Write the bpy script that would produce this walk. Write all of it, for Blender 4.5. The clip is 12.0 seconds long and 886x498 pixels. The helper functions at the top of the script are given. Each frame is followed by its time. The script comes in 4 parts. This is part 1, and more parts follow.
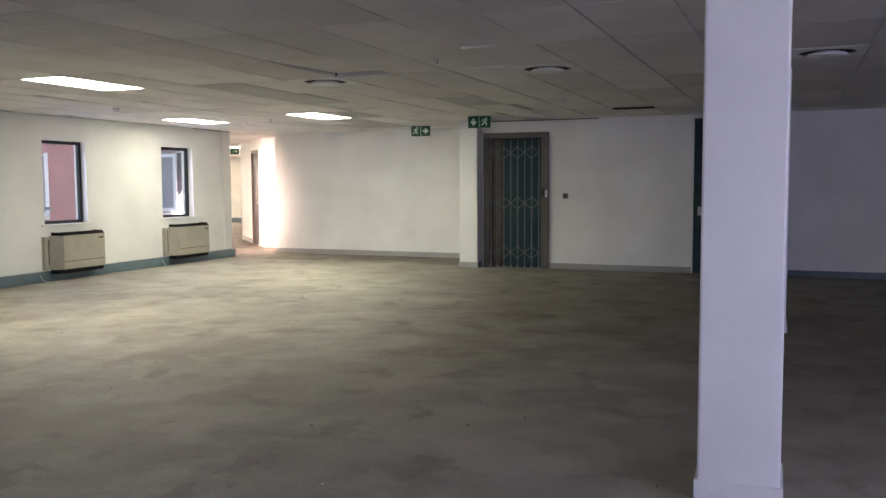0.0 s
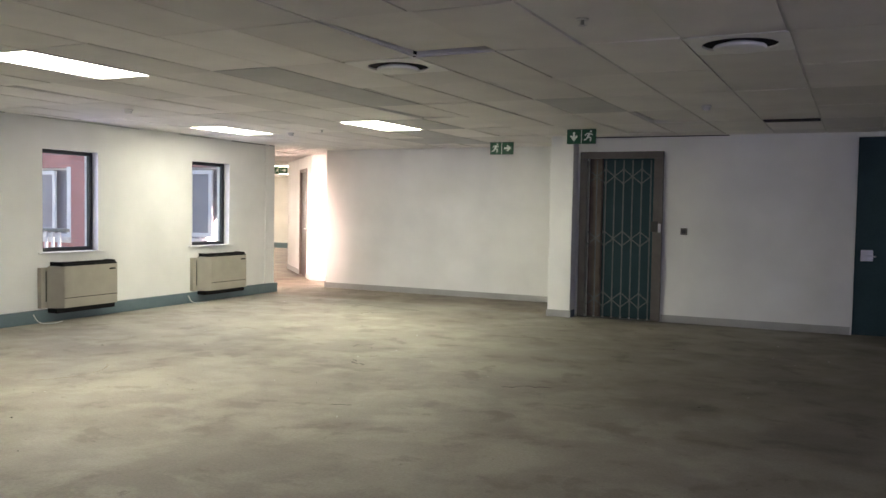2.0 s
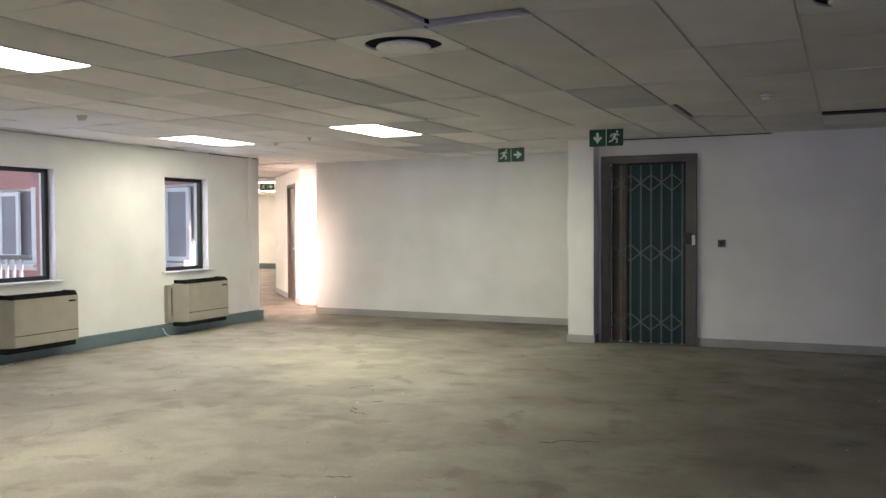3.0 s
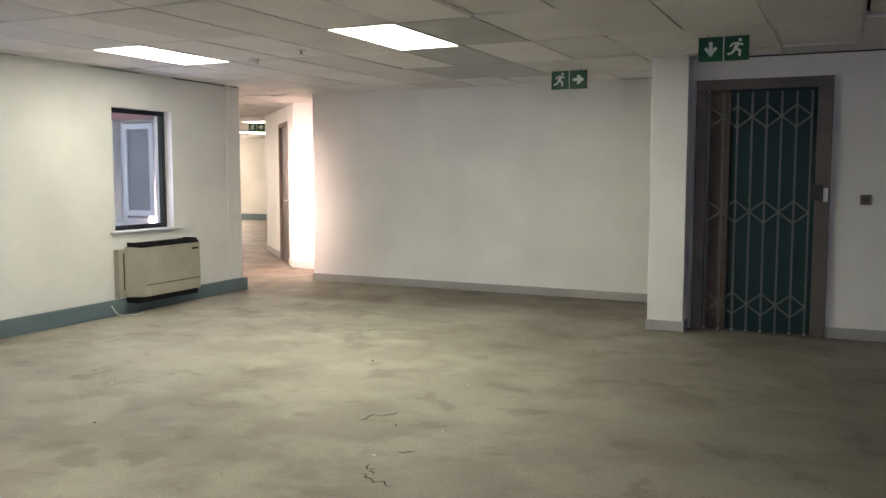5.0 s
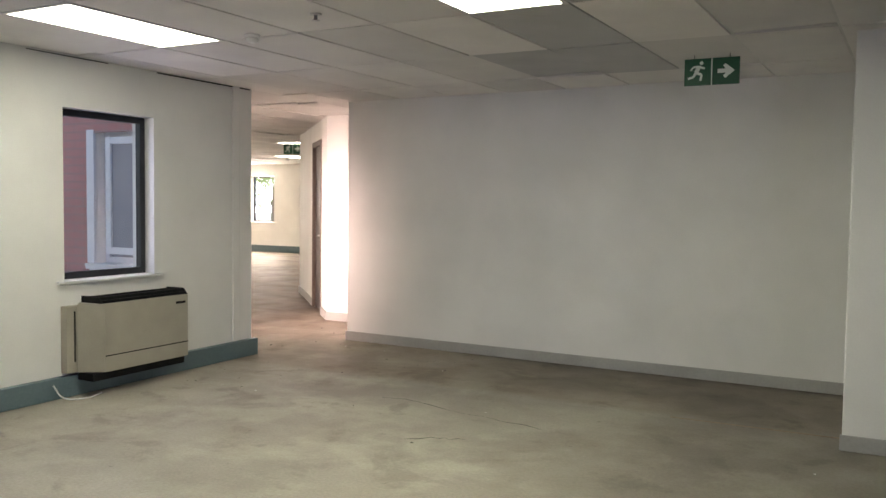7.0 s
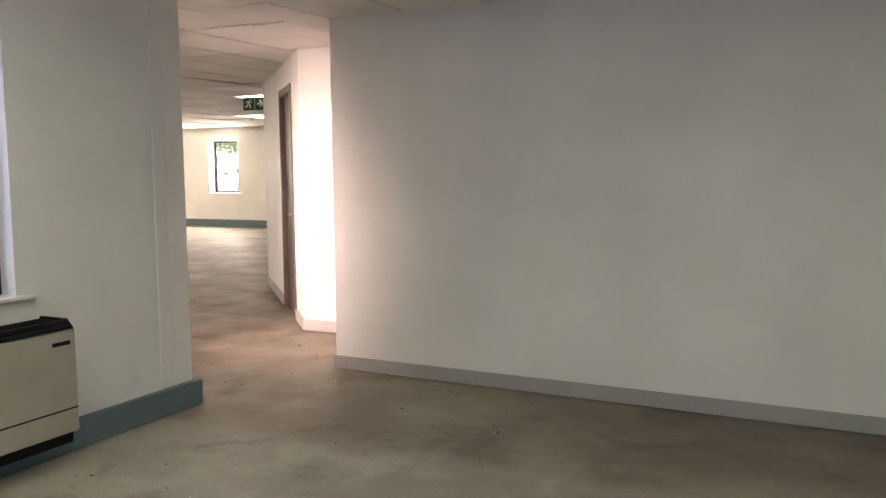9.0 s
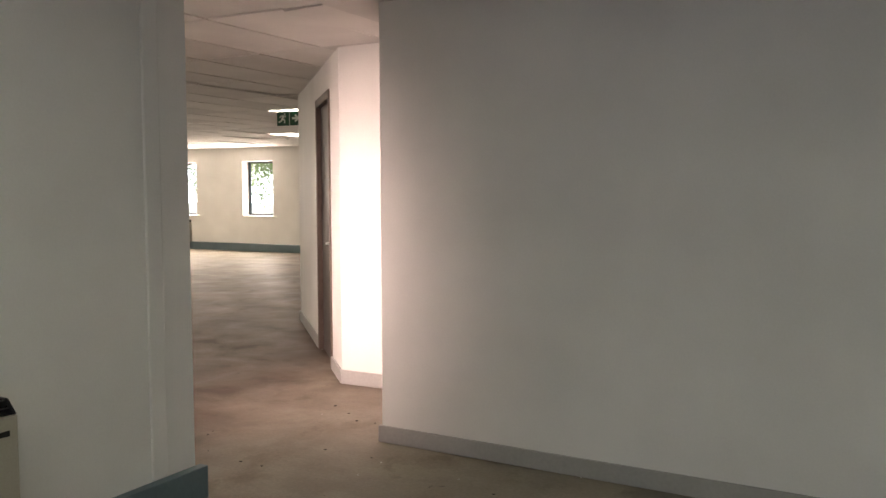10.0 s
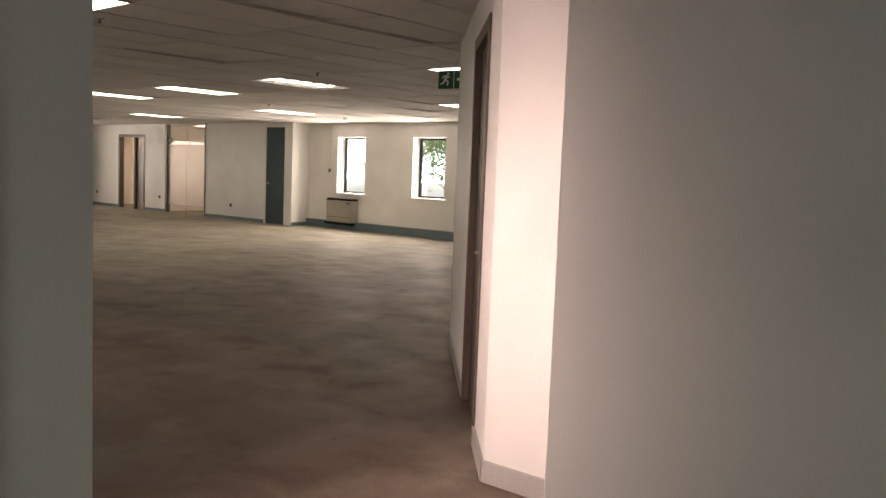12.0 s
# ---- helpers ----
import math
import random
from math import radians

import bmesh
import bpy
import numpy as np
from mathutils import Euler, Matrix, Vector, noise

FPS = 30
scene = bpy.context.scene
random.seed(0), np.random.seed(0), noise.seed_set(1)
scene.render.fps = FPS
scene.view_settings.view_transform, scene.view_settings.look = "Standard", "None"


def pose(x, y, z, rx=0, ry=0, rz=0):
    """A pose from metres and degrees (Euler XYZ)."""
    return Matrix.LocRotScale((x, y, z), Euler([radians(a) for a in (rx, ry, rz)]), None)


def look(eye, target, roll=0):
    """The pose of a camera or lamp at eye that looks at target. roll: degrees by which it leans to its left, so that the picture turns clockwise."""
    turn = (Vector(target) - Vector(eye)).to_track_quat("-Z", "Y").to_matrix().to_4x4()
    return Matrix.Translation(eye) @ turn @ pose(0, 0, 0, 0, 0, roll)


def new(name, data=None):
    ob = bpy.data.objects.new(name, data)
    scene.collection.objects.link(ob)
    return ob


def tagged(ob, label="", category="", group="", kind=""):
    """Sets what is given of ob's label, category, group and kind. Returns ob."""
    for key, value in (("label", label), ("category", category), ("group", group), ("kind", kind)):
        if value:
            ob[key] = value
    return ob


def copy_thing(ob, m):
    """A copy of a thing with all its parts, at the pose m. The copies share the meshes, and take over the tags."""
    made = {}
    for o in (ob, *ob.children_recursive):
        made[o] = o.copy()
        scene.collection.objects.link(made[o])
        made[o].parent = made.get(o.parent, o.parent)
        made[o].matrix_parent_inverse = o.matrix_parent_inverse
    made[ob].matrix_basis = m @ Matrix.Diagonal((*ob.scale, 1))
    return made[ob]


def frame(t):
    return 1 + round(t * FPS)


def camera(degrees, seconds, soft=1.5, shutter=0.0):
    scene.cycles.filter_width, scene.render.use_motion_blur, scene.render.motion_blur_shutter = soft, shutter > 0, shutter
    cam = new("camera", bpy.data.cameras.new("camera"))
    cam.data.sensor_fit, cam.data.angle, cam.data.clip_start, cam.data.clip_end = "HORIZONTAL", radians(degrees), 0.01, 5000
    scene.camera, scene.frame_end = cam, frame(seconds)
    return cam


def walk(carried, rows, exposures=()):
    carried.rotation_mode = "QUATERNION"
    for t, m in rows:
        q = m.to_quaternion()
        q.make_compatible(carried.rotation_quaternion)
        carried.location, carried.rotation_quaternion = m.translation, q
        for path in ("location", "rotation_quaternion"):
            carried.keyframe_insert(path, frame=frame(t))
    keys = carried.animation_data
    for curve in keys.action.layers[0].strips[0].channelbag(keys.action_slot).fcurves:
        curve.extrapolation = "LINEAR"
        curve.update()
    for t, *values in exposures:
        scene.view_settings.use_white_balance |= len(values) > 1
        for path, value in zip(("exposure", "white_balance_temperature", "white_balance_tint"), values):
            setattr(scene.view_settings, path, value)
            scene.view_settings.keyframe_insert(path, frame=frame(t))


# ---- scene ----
cam = camera(55.1, 12.0)
PATH = [
    (0, (-0.329, -0.151, 1.454), (-1.058, 1.705, 1.301), -0.3),
    (0.5, (-0.687, 0.446, 1.456), (-1.414, 2.307, 1.362), 1.4),
    (1, (-1.103, 1.094, 1.444), (-1.902, 2.924, 1.342), 0.5),
    (1.5, (-1.372, 1.535, 1.456), (-2.203, 3.349, 1.329), 0.2),
    (2, (-1.79, 2.203, 1.481), (-2.628, 4.017, 1.388), 1.0),
    (2.5, (-2.146, 2.705, 1.491), (-2.92, 4.548, 1.419), -0.3),
    (3, (-2.529, 3.368, 1.479), (-3.349, 5.192, 1.422), -0.3),
    (3.2, (-2.71, 3.575, 1.453), (-3.515, 5.405, 1.391), -0.6),
    (5, (-3.964, 5.686, 1.475), (-4.781, 7.502, 1.296), 0.0),
    (5.5, (-4.248, 6.223, 1.464), (-5.076, 8.04, 1.354), 1.1),
    (6, (-4.519, 6.884, 1.501), (-5.317, 8.717, 1.43), 0.5),
    (6.5, (-4.859, 7.406, 1.467), (-5.738, 9.2, 1.379), 1.5),
    (7, (-5.237, 8.046, 1.477), (-6.169, 9.812, 1.369), 0.7),
    (9, (-6.913, 10.339, 1.481), (-7.786, 12.128, 1.288), -0.6),
    (9.5, (-7.241, 10.872, 1.455), (-8.13, 12.655, 1.283), -0.5),
    (10, (-7.708, 11.431, 1.466), (-8.657, 13.186, 1.329), -0.2),
    (10.5, (-7.974, 11.972, 1.471), (-8.994, 13.692, 1.426), -0.2),
    (11, (-8.363, 12.47, 1.44), (-9.515, 14.097, 1.281), 0.8),
    (11.5, (-8.626, 12.973, 1.436), (-9.78, 14.599, 1.273), 1.5),
    (12, (-9.049, 13.559, 1.46), (-10.346, 15.071, 1.28), 2.2),
]
EXPOSURES = [(0.0, 1.95), (2.5, 1.86), (5.0, 1.53), (6.0, 1.44), (7.0, 1.22), (9.0, 1.05), (9.5, 0.75), (10.0, 0.52), (10.5, 0.47), (11.0, 0.14), (12.0, -0.14)]
walk(cam, [(t, look(eye, target, roll)) for t, eye, target, roll in PATH], EXPOSURES)

# ---- world, sun and window light ----
world = bpy.data.worlds.new("world")
scene.world = world
world.use_nodes = True
wn = world.node_tree.nodes
sky = wn.new("ShaderNodeTexSky")
sky.sky_type = "NISHITA"
sky.sun_disc = False
sky.sun_elevation = radians(50)
sky.sun_rotation = radians(75)
wn["Background"].inputs[1].default_value = 0.10
world.node_tree.links.new(sky.outputs[0], wn["Background"].inputs[0])

sun = new("sun", bpy.data.lights.new("sun", "SUN"))
sun.data.energy, sun.data.angle, sun.data.color = 3.5, radians(0.5), (1.0, 0.94, 0.85)
sun.matrix_world = look((9.2, 2.5, 11.0), (0, 0, 0))


def window_light(eye, target, width, height, watts, colour, spread=170):
    """Daylight of one window opening."""
    lamp = new("window_light", bpy.data.lights.new("window_light", "AREA"))
    lamp.data.shape, lamp.data.size, lamp.data.size_y = "RECTANGLE", width, height
    lamp.data.energy, lamp.data.color = watts, colour
    lamp.data.spread = radians(spread)
    lamp.matrix_world = look(eye, target)
    return lamp


BLUE = (0.60, 0.59, 1.0)
PINK = (1.0, 0.71, 0.63)
WARM = (1.0, 0.83, 0.69)
window_light((2.2, -4.40, 1.55), (2.2, 5, 1.2), 4.4, 1.4, 33, BLUE)
window_light((5.35, 0.6, 1.55), (-5, 0.2, 0.9), 4.4, 1.4, 32, BLUE)
window_light((-12.0, 14.33, 1.35), (-11.05, 16.7, 0.75), 0.9, 1.2, 29, PINK, 82)
for y in (10.05, 12.72):
    window_light((-10.735, y, 1.5), (0, y, 1.4), 0.74, 1.15, 2.5, (0.66, 0.64, 1.0))
window_light((-15.8, 14.34, 1.45), (-15.8, 20, 2.4), 0.95, 1.2, 6, WARM)
window_light((-23.9, 27.70, 1.5), (-23.9, 20, 1.2), 0.8, 1.3, 110, WARM)
window_light((-21.4, 27.70, 1.5), (-21.4, 20, 1.2), 0.8, 1.3, 110, WARM)
window_light((-35.75, 24.0, 1.5), (-20, 24.0, 1.2), 3.0, 1.4, 105, WARM)


# ---- materials ----
def shader(name, colour, rough=0.6, metal=0.0):
    m = bpy.data.materials.new(name)
    m.use_nodes = True
    b = m.node_tree.nodes["Principled BSDF"]
    b.inputs["Base Color"].default_value = (*colour, 1)
    b.inputs["Roughness"].default_value = rough
    b.inputs["Metallic"].default_value = metal
    return m, m.node_tree.nodes, m.node_tree.links, b


def grain(name, low, high, scale=3.0, fine=60.0, rough=0.6, metal=0.0, bump=0.1, mixed=0.35, lo=0.35, hi=0.65, rand=0.0):
    """Two colours mixed by broad and fine noise, with a fine relief."""
    m, n, l, b = shader(name, low, rough, metal)
    co = n.new("ShaderNodeTexCoord")
    broad, small = n.new("ShaderNodeTexNoise"), n.new("ShaderNodeTexNoise")
    broad.inputs["Scale"].default_value, broad.inputs["Detail"].default_value = scale, 6
    small.inputs["Scale"].default_value, small.inputs["Detail"].default_value = fine, 4
    for t in (broad, small):
        l.new(co.outputs["Object"], t.inputs["Vector"])
    mix = n.new("ShaderNodeMix")
    mix.inputs[0].default_value = mixed
    l.new(broad.outputs[0], mix.inputs[2])
    l.new(small.outputs[0], mix.inputs[3])
    ramp = n.new("ShaderNodeValToRGB")
    ramp.color_ramp.elements[0].position, ramp.color_ramp.elements[1].position = lo, hi
    ramp.color_ramp.elements[0].color, ramp.color_ramp.elements[1].color = (*low, 1), (*high, 1)
    l.new(mix.outputs[0], ramp.inputs[0])
    out = ramp.outputs[0]
    if rand:
        geo, hue = n.new("ShaderNodeNewGeometry"), n.new("ShaderNodeHueSaturation")
        span = n.new("ShaderNodeMapRange")
        span.inputs[3].default_value, span.inputs[4].default_value = 1 - rand, 1 + rand * 0.4
        l.new(geo.outputs["Random Per Island"], span.inputs[0])
        l.new(span.outputs[0], hue.inputs["Value"])
        l.new(out, hue.inputs["Color"])
        out = hue.outputs[0]
    l.new(out, b.inputs["Base Color"])
    if bump:
        bn = n.new("ShaderNodeBump")
        bn.inputs["Strength"].default_value, bn.inputs["Distance"].default_value = bump, 0.004
        l.new(small.outputs[0], bn.inputs["Height"])
        l.new(bn.outputs[0], b.inputs["Normal"])
    return m


WALL = grain("wall_paint", (0.73, 0.728, 0.705), (0.84, 0.838, 0.815), 1.2, 90, 0.55, 0, 0.12, 0.2)
CEIL = grain("ceiling_board", (0.70, 0.68, 0.66), (0.80, 0.78, 0.755), 2.0, 140, 0.85, 0, 0.25, 0.35, rand=0.14)
TBAR = grain("painted_tee_bar", (0.55, 0.54, 0.52), (0.66, 0.65, 0.63), 4, 60, 0.5, 0, 0)
VOID = grain("ceiling_void", (0.015, 0.015, 0.015), (0.03, 0.03, 0.03), 3, 40, 0.9, 0, 0)
TRUNK = grain("blue_grey_trunking", (0.105, 0.155, 0.18), (0.14, 0.195, 0.22), 3, 50, 0.45, 0, 0.03)
SKIRT = grain("grey_skirting", (0.34, 0.338, 0.325), (0.42, 0.418, 0.405), 3, 50, 0.5, 0, 0.05)
BLACK = grain("black_aluminium", (0.012, 0.014, 0.018), (0.022, 0.024, 0.03), 5, 80, 0.4, 0.2, 0)
BEIGE = grain("beige_enamel", (0.34, 0.315, 0.26), (0.41, 0.385, 0.32), 4, 120, 0.42, 0, 0.04)
GRILLE = grain("black_grille", (0.006, 0.006, 0.006), (0.013, 0.013, 0.013), 8, 80, 0.75, 0, 0)
GRILLE.node_tree.nodes["Principled BSDF"].inputs["Specular IOR Level"].default_value = 0.2
TEAL = grain("dark_teal_paint", (0.022, 0.05, 0.058), (0.034, 0.068, 0.078), 2, 60, 0.6, 0, 0.06)
TEAL.node_tree.nodes["Principled BSDF"].inputs["Specular IOR Level"].default_value = 0.25
BROWN = grain("brown_frame_paint", (0.10, 0.075, 0.06), (0.15, 0.115, 0.095), 6, 70, 0.5, 0, 0.08)
DARKDOOR = grain("dark_brown_door", (0.045, 0.036, 0.031), (0.065, 0.053, 0.046), 5, 60, 0.45, 0, 0.05)
TAUPE = grain("taupe_steel_frame", (0.105, 0.093, 0.086), (0.15, 0.135, 0.125), 4, 70, 0.45, 0.1, 0.05)
STEEL = grain("grey_gate_steel", (0.11, 0.12, 0.12), (0.18, 0.19, 0.19), 9, 90, 0.4, 0.5, 0.05)
CHROME = grain("brushed_steel", (0.45, 0.45, 0.45), (0.58, 0.58, 0.58), 9, 120, 0.3, 0.9, 0)
WHITE = grain("white_plastic", (0.72, 0.72, 0.70), (0.80, 0.80, 0.78), 6, 90, 0.4, 0, 0.02)
EXTWHITE = grain("white_exterior_paint", (0.70, 0.70, 0.72), (0.80, 0.80, 0.81), 3, 60, 0.5, 0, 0.05)
DARKSOCKET = grain("dark_plastic", (0.03, 0.03, 0.03), (0.05, 0.05, 0.05), 6, 60, 0.5, 0, 0)
GREEN = grain("sign_green", (0.006, 0.065, 0.03), (0.009, 0.09, 0.04), 3, 60, 0.45, 0, 0)
SIGNWHITE = grain("sign_white", (0.70, 0.78, 0.70), (0.78, 0.84, 0.77), 3, 60, 0.5, 0, 0)
BRICK = grain("red_brick_facing", (0.39, 0.18, 0.17), (0.53, 0.26, 0.245), 2, 40, 0.8, 0, 0.3)
joints = BRICK.node_tree
bt, bl = joints.nodes.new("ShaderNodeTexBrick"), joints.links
turned, coords = joints.nodes.new("ShaderNodeMapping"), joints.nodes.new("ShaderNodeTexCoord")
turned.inputs["Rotation"].default_value = (radians(90), 0, 0)
bl.new(coords.outputs["Object"], turned.inputs[0])
bl.new(turned.outputs[0], bt.inputs["Vector"])
for k, v in (("Scale", 1.0), ("Brick Width", 0.23), ("Row Height", 0.085), ("Mortar Size", 0.006)):
    bt.inputs[k].default_value = v
bt.inputs["Mortar"].default_value = (0.30, 0.24, 0.23, 1)
face = joints.nodes["Principled BSDF"].inputs["Base Color"]
bl.new(face.links[0].from_socket, bt.inputs["Color1"])
bl.new(face.links[0].from_socket, bt.inputs["Color2"])
bl.new(bt.outputs["Color"], face)
PAVE = grain("courtyard_paving", (0.30, 0.24, 0.21), (0.42, 0.34, 0.30), 1, 20, 0.8, 0, 0.3)
GRASS = grain("far_ground", (0.40, 0.39, 0.31), (0.52, 0.50, 0.42), 0.3, 8, 0.9, 0, 0.2)
BARK = grain("bark", (0.20, 0.16, 0.13), (0.30, 0.25, 0.21), 6, 40, 0.9, 0, 0.5)
LEAF = grain("leaf", (0.07, 0.12, 0.03), (0.12, 0.17, 0.05), 1.5, 20, 0.6, 0, 0, rand=0.4)
ln, ll = LEAF.node_tree.nodes, LEAF.node_tree.links
thin, both = ln.new("ShaderNodeBsdfTranslucent"), ln.new("ShaderNodeMixShader")
thin.inputs[0].default_value = (0.46, 0.56, 0.24, 1)
ll.new(ln["Principled BSDF"].outputs[0], both.inputs[1])
ll.new(thin.outputs[0], both.inputs[2])
ll.new(both.outputs[0], ln["Material Output"].inputs[0])
CEIL_DARK = grain("ceiling_board_replaced", (0.44, 0.445, 0.45), (0.52, 0.52, 0.52), 2.0, 140, 0.8, 0, 0.2, 0.35)
GLUE = grain("old_glue", (0.20, 0.14, 0.085), (0.30, 0.235, 0.165), 9, 60, 0.7, 0, 0.2)
ROOFING = grain("roof_slab", (0.25, 0.25, 0.25), (0.33, 0.33, 0.33), 1, 20, 0.8, 0, 0.1)


def concrete(name, tint, smooth):
    # tint: old carpet glue beyond the opening, with the shade there painted in too
    """Bare screed with glue stains, pale worn patches, dark blots and painted-in dimmer stretches."""
    m, n, l, b = shader(name, (0.3, 0.27, 0.22), 0.75)
    co = n.new("ShaderNodeTexCoord")

    def tex(scale, detail, distort=0.0, rough=0.55, stretch=(1, 1, 1)):
        mp, t = n.new("ShaderNodeMapping"), n.new("ShaderNodeTexNoise")
        mp.inputs["Scale"].default_value = stretch
        t.inputs["Scale"].default_value, t.inputs["Detail"].default_value = scale, detail
        t.inputs["Distortion"].default_value, t.inputs["Roughness"].default_value = distort, rough
        l.new(co.outputs["Object"], mp.inputs[0])
        l.new(mp.outputs[0], t.inputs["Vector"])
        return t.outputs[0]

    def ramp(src, a, c, ca=(0, 0, 0), cb=(1, 1, 1)):
        r = n.new("ShaderNodeValToRGB")
        r.color_ramp.elements[0].position, r.color_ramp.elements[1].position = a, c
        r.color_ramp.elements[0].color, r.color_ramp.elements[1].color = (*ca, 1), (*cb, 1)
        l.new(src, r.inputs[0])
        return r.outputs[0]

    def blend(fac, a, c, kind="MIX"):
        x = n.new("ShaderNodeMix")
        x.data_type, x.blend_type = "RGBA", kind
        if isinstance(fac, float):
            x.inputs[0].default_value = fac
        else:
            l.new(fac, x.inputs[0])
        for k, v in ((6, a), (7, c)):
            if isinstance(v, tuple):
                x.inputs[k].default_value = (*v, 1)
            else:
                l.new(v, x.inputs[k])
        return x.outputs[2]

    base = ramp(tex(0.6, 8, 0.3), 0.32, 0.68, (0.27, 0.245, 0.205), (0.40, 0.375, 0.315))
    pale = ramp(tex(1.5, 10, 0.2, 0.6), 0.475, 0.58, (0, 0, 0), (0.5, 0.5, 0.5))
    base = blend(pale, base, (0.46, 0.44, 0.365))
    dark = ramp(tex(0.9, 11, 0.2, 0.62, (0.9, 1.1, 1)), 0.50, 0.68, (0, 0, 0), (0.5, 0.5, 0.5))
    base = blend(dark, base, (0.20, 0.175, 0.145))
    blot = ramp(tex(2.2, 10, 0.35, 0.6), 0.57, 0.63, (0, 0, 0), (0.36, 0.36, 0.36))
    base = blend(blot, base, (0.17, 0.15, 0.125))
    spot = ramp(tex(9, 5, 0.8, 0.6), 0.68, 0.75, (0, 0, 0), (0.6, 0.6, 0.6))
    base = blend(spot, base, (0.12, 0.10, 0.085))
    grit = ramp(tex(55, 5), 0.3, 0.7, (0.84, 0.84, 0.84), (1.08, 1.08, 1.08))
    base = blend(0.8, base, grit, "MULTIPLY")
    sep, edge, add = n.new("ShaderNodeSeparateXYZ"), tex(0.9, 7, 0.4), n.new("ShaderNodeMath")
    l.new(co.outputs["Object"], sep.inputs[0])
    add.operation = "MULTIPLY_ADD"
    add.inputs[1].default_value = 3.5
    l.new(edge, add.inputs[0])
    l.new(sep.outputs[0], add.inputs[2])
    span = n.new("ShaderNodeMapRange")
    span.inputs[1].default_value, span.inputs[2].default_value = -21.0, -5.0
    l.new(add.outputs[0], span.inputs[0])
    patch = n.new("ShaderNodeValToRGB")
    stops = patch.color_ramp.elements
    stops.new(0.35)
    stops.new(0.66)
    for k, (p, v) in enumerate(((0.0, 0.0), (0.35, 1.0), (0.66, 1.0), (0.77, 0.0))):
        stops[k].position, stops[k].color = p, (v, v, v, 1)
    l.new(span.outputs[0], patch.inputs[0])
    # the multiply carries both the glue's brown and the passage's shade
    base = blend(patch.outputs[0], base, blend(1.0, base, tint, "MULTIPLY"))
    # weaker light on the inner side of the large room, painted into the screed
    wide, dimmed = n.new("ShaderNodeMath"), n.new("ShaderNodeMapRange")
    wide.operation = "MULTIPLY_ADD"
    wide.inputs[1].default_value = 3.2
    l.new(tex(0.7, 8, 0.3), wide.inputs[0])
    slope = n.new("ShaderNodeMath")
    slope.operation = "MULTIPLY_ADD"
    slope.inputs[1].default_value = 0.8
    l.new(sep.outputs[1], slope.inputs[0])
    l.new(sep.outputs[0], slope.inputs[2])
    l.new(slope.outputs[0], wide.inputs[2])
    dimmed.inputs[1].default_value, dimmed.inputs[2].default_value = 3.6, 6.8
    l.new(wide.outputs[0], dimmed.inputs[0])
    base = blend(dimmed.outputs[0], base, blend(1.0, base, (0.54, 0.525, 0.525), "MULTIPLY"))
    # browner screed on the far side of an old partition line
    rough_edge, strip = n.new("ShaderNodeMath"), n.new("ShaderNodeMapRange")
    rough_edge.operation = "MULTIPLY_ADD"
    rough_edge.inputs[1].default_value = 0.25
    l.new(tex(3.0, 6), rough_edge.inputs[0])
    l.new(sep.outputs[1], rough_edge.inputs[2])
    strip.inputs[1].default_value, strip.inputs[2].default_value = 14.13, 14.26
    l.new(rough_edge.outputs[0], strip.inputs[0])
    base = blend(strip.outputs[0], base, blend(1.0, base, (0.87, 0.83, 0.78), "MULTIPLY"))
    l.new(base, b.inputs["Base Color"])
    l.new(ramp(tex(2.2, 6, 0.6), 0.3, 0.7, (smooth,) * 3, (smooth + 0.25,) * 3), b.inputs["Roughness"])
    bn = n.new("ShaderNodeBump")
    bn.inputs["Strength"].default_value, bn.inputs["Distance"].default_value = 0.35, 0.006
    l.new(tex(16, 8), bn.inputs["Height"])
    l.new(bn.outputs[0], b.inputs["Normal"])
    return m


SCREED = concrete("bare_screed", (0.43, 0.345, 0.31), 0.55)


def glowing(name, colour, strength):
    m, n, l, b = shader(name, (0.8, 0.8, 0.8), 0.4)
    b.inputs["Emission Color"].default_value = (*colour, 1)
    b.inputs["Emission Strength"].default_value = strength
    return m


TUBE = glowing("lit_diffuser", (1.0, 0.97, 0.78), 11.0)
TUBE_OLD = glowing("lit_diffuser_aged", (1.0, 0.98, 0.80), 5.2)
TUBE_NEW = glowing("lit_diffuser_fresh", (1.0, 1.0, 0.79), 12.0)
TUBE2 = glowing("lit_diffuser_warm", (1.0, 0.88, 0.70), 7.5)
OFFICE_FILL = glowing("office_fill_panel", (1.0, 0.68, 0.46), 18.0)
BARE = glowing("lit_tube", (1.0, 0.88, 0.72), 6.0)


def glazing(name, rough=0.0, tint=(1, 1, 1)):
    m, n, l, b = shader(name, tint, rough)
    b.inputs["Transmission Weight"].default_value = 1.0
    b.inputs["IOR"].default_value = 1.45
    return m


GLASS = glazing("window_glass", 0.0, (0.97, 0.98, 1.0))
FROST = glazing("frosted_film", 0.45, (0.95, 0.9, 0.84))
DARKGLASS = grain("grey_blind", (0.24, 0.235, 0.265), (0.32, 0.31, 0.34), 3, 40, 0.5, 0, 0)


# ---- helpers of the build ----
def box(bm, x0, x1, y0, y1, z0, z1, bevel=0.0):
    r = bmesh.ops.create_cube(bm, size=1.0, matrix=Matrix.LocRotScale(
        ((x0 + x1) / 2, (y0 + y1) / 2, (z0 + z1) / 2), None, (x1 - x0, y1 - y0, z1 - z0)))
    if bevel:
        edges = list({e for v in r["verts"] for e in v.link_edges})
        bmesh.ops.bevel(bm, geom=edges, offset=bevel, segments=2, affect="EDGES", profile=0.5)
    return bm


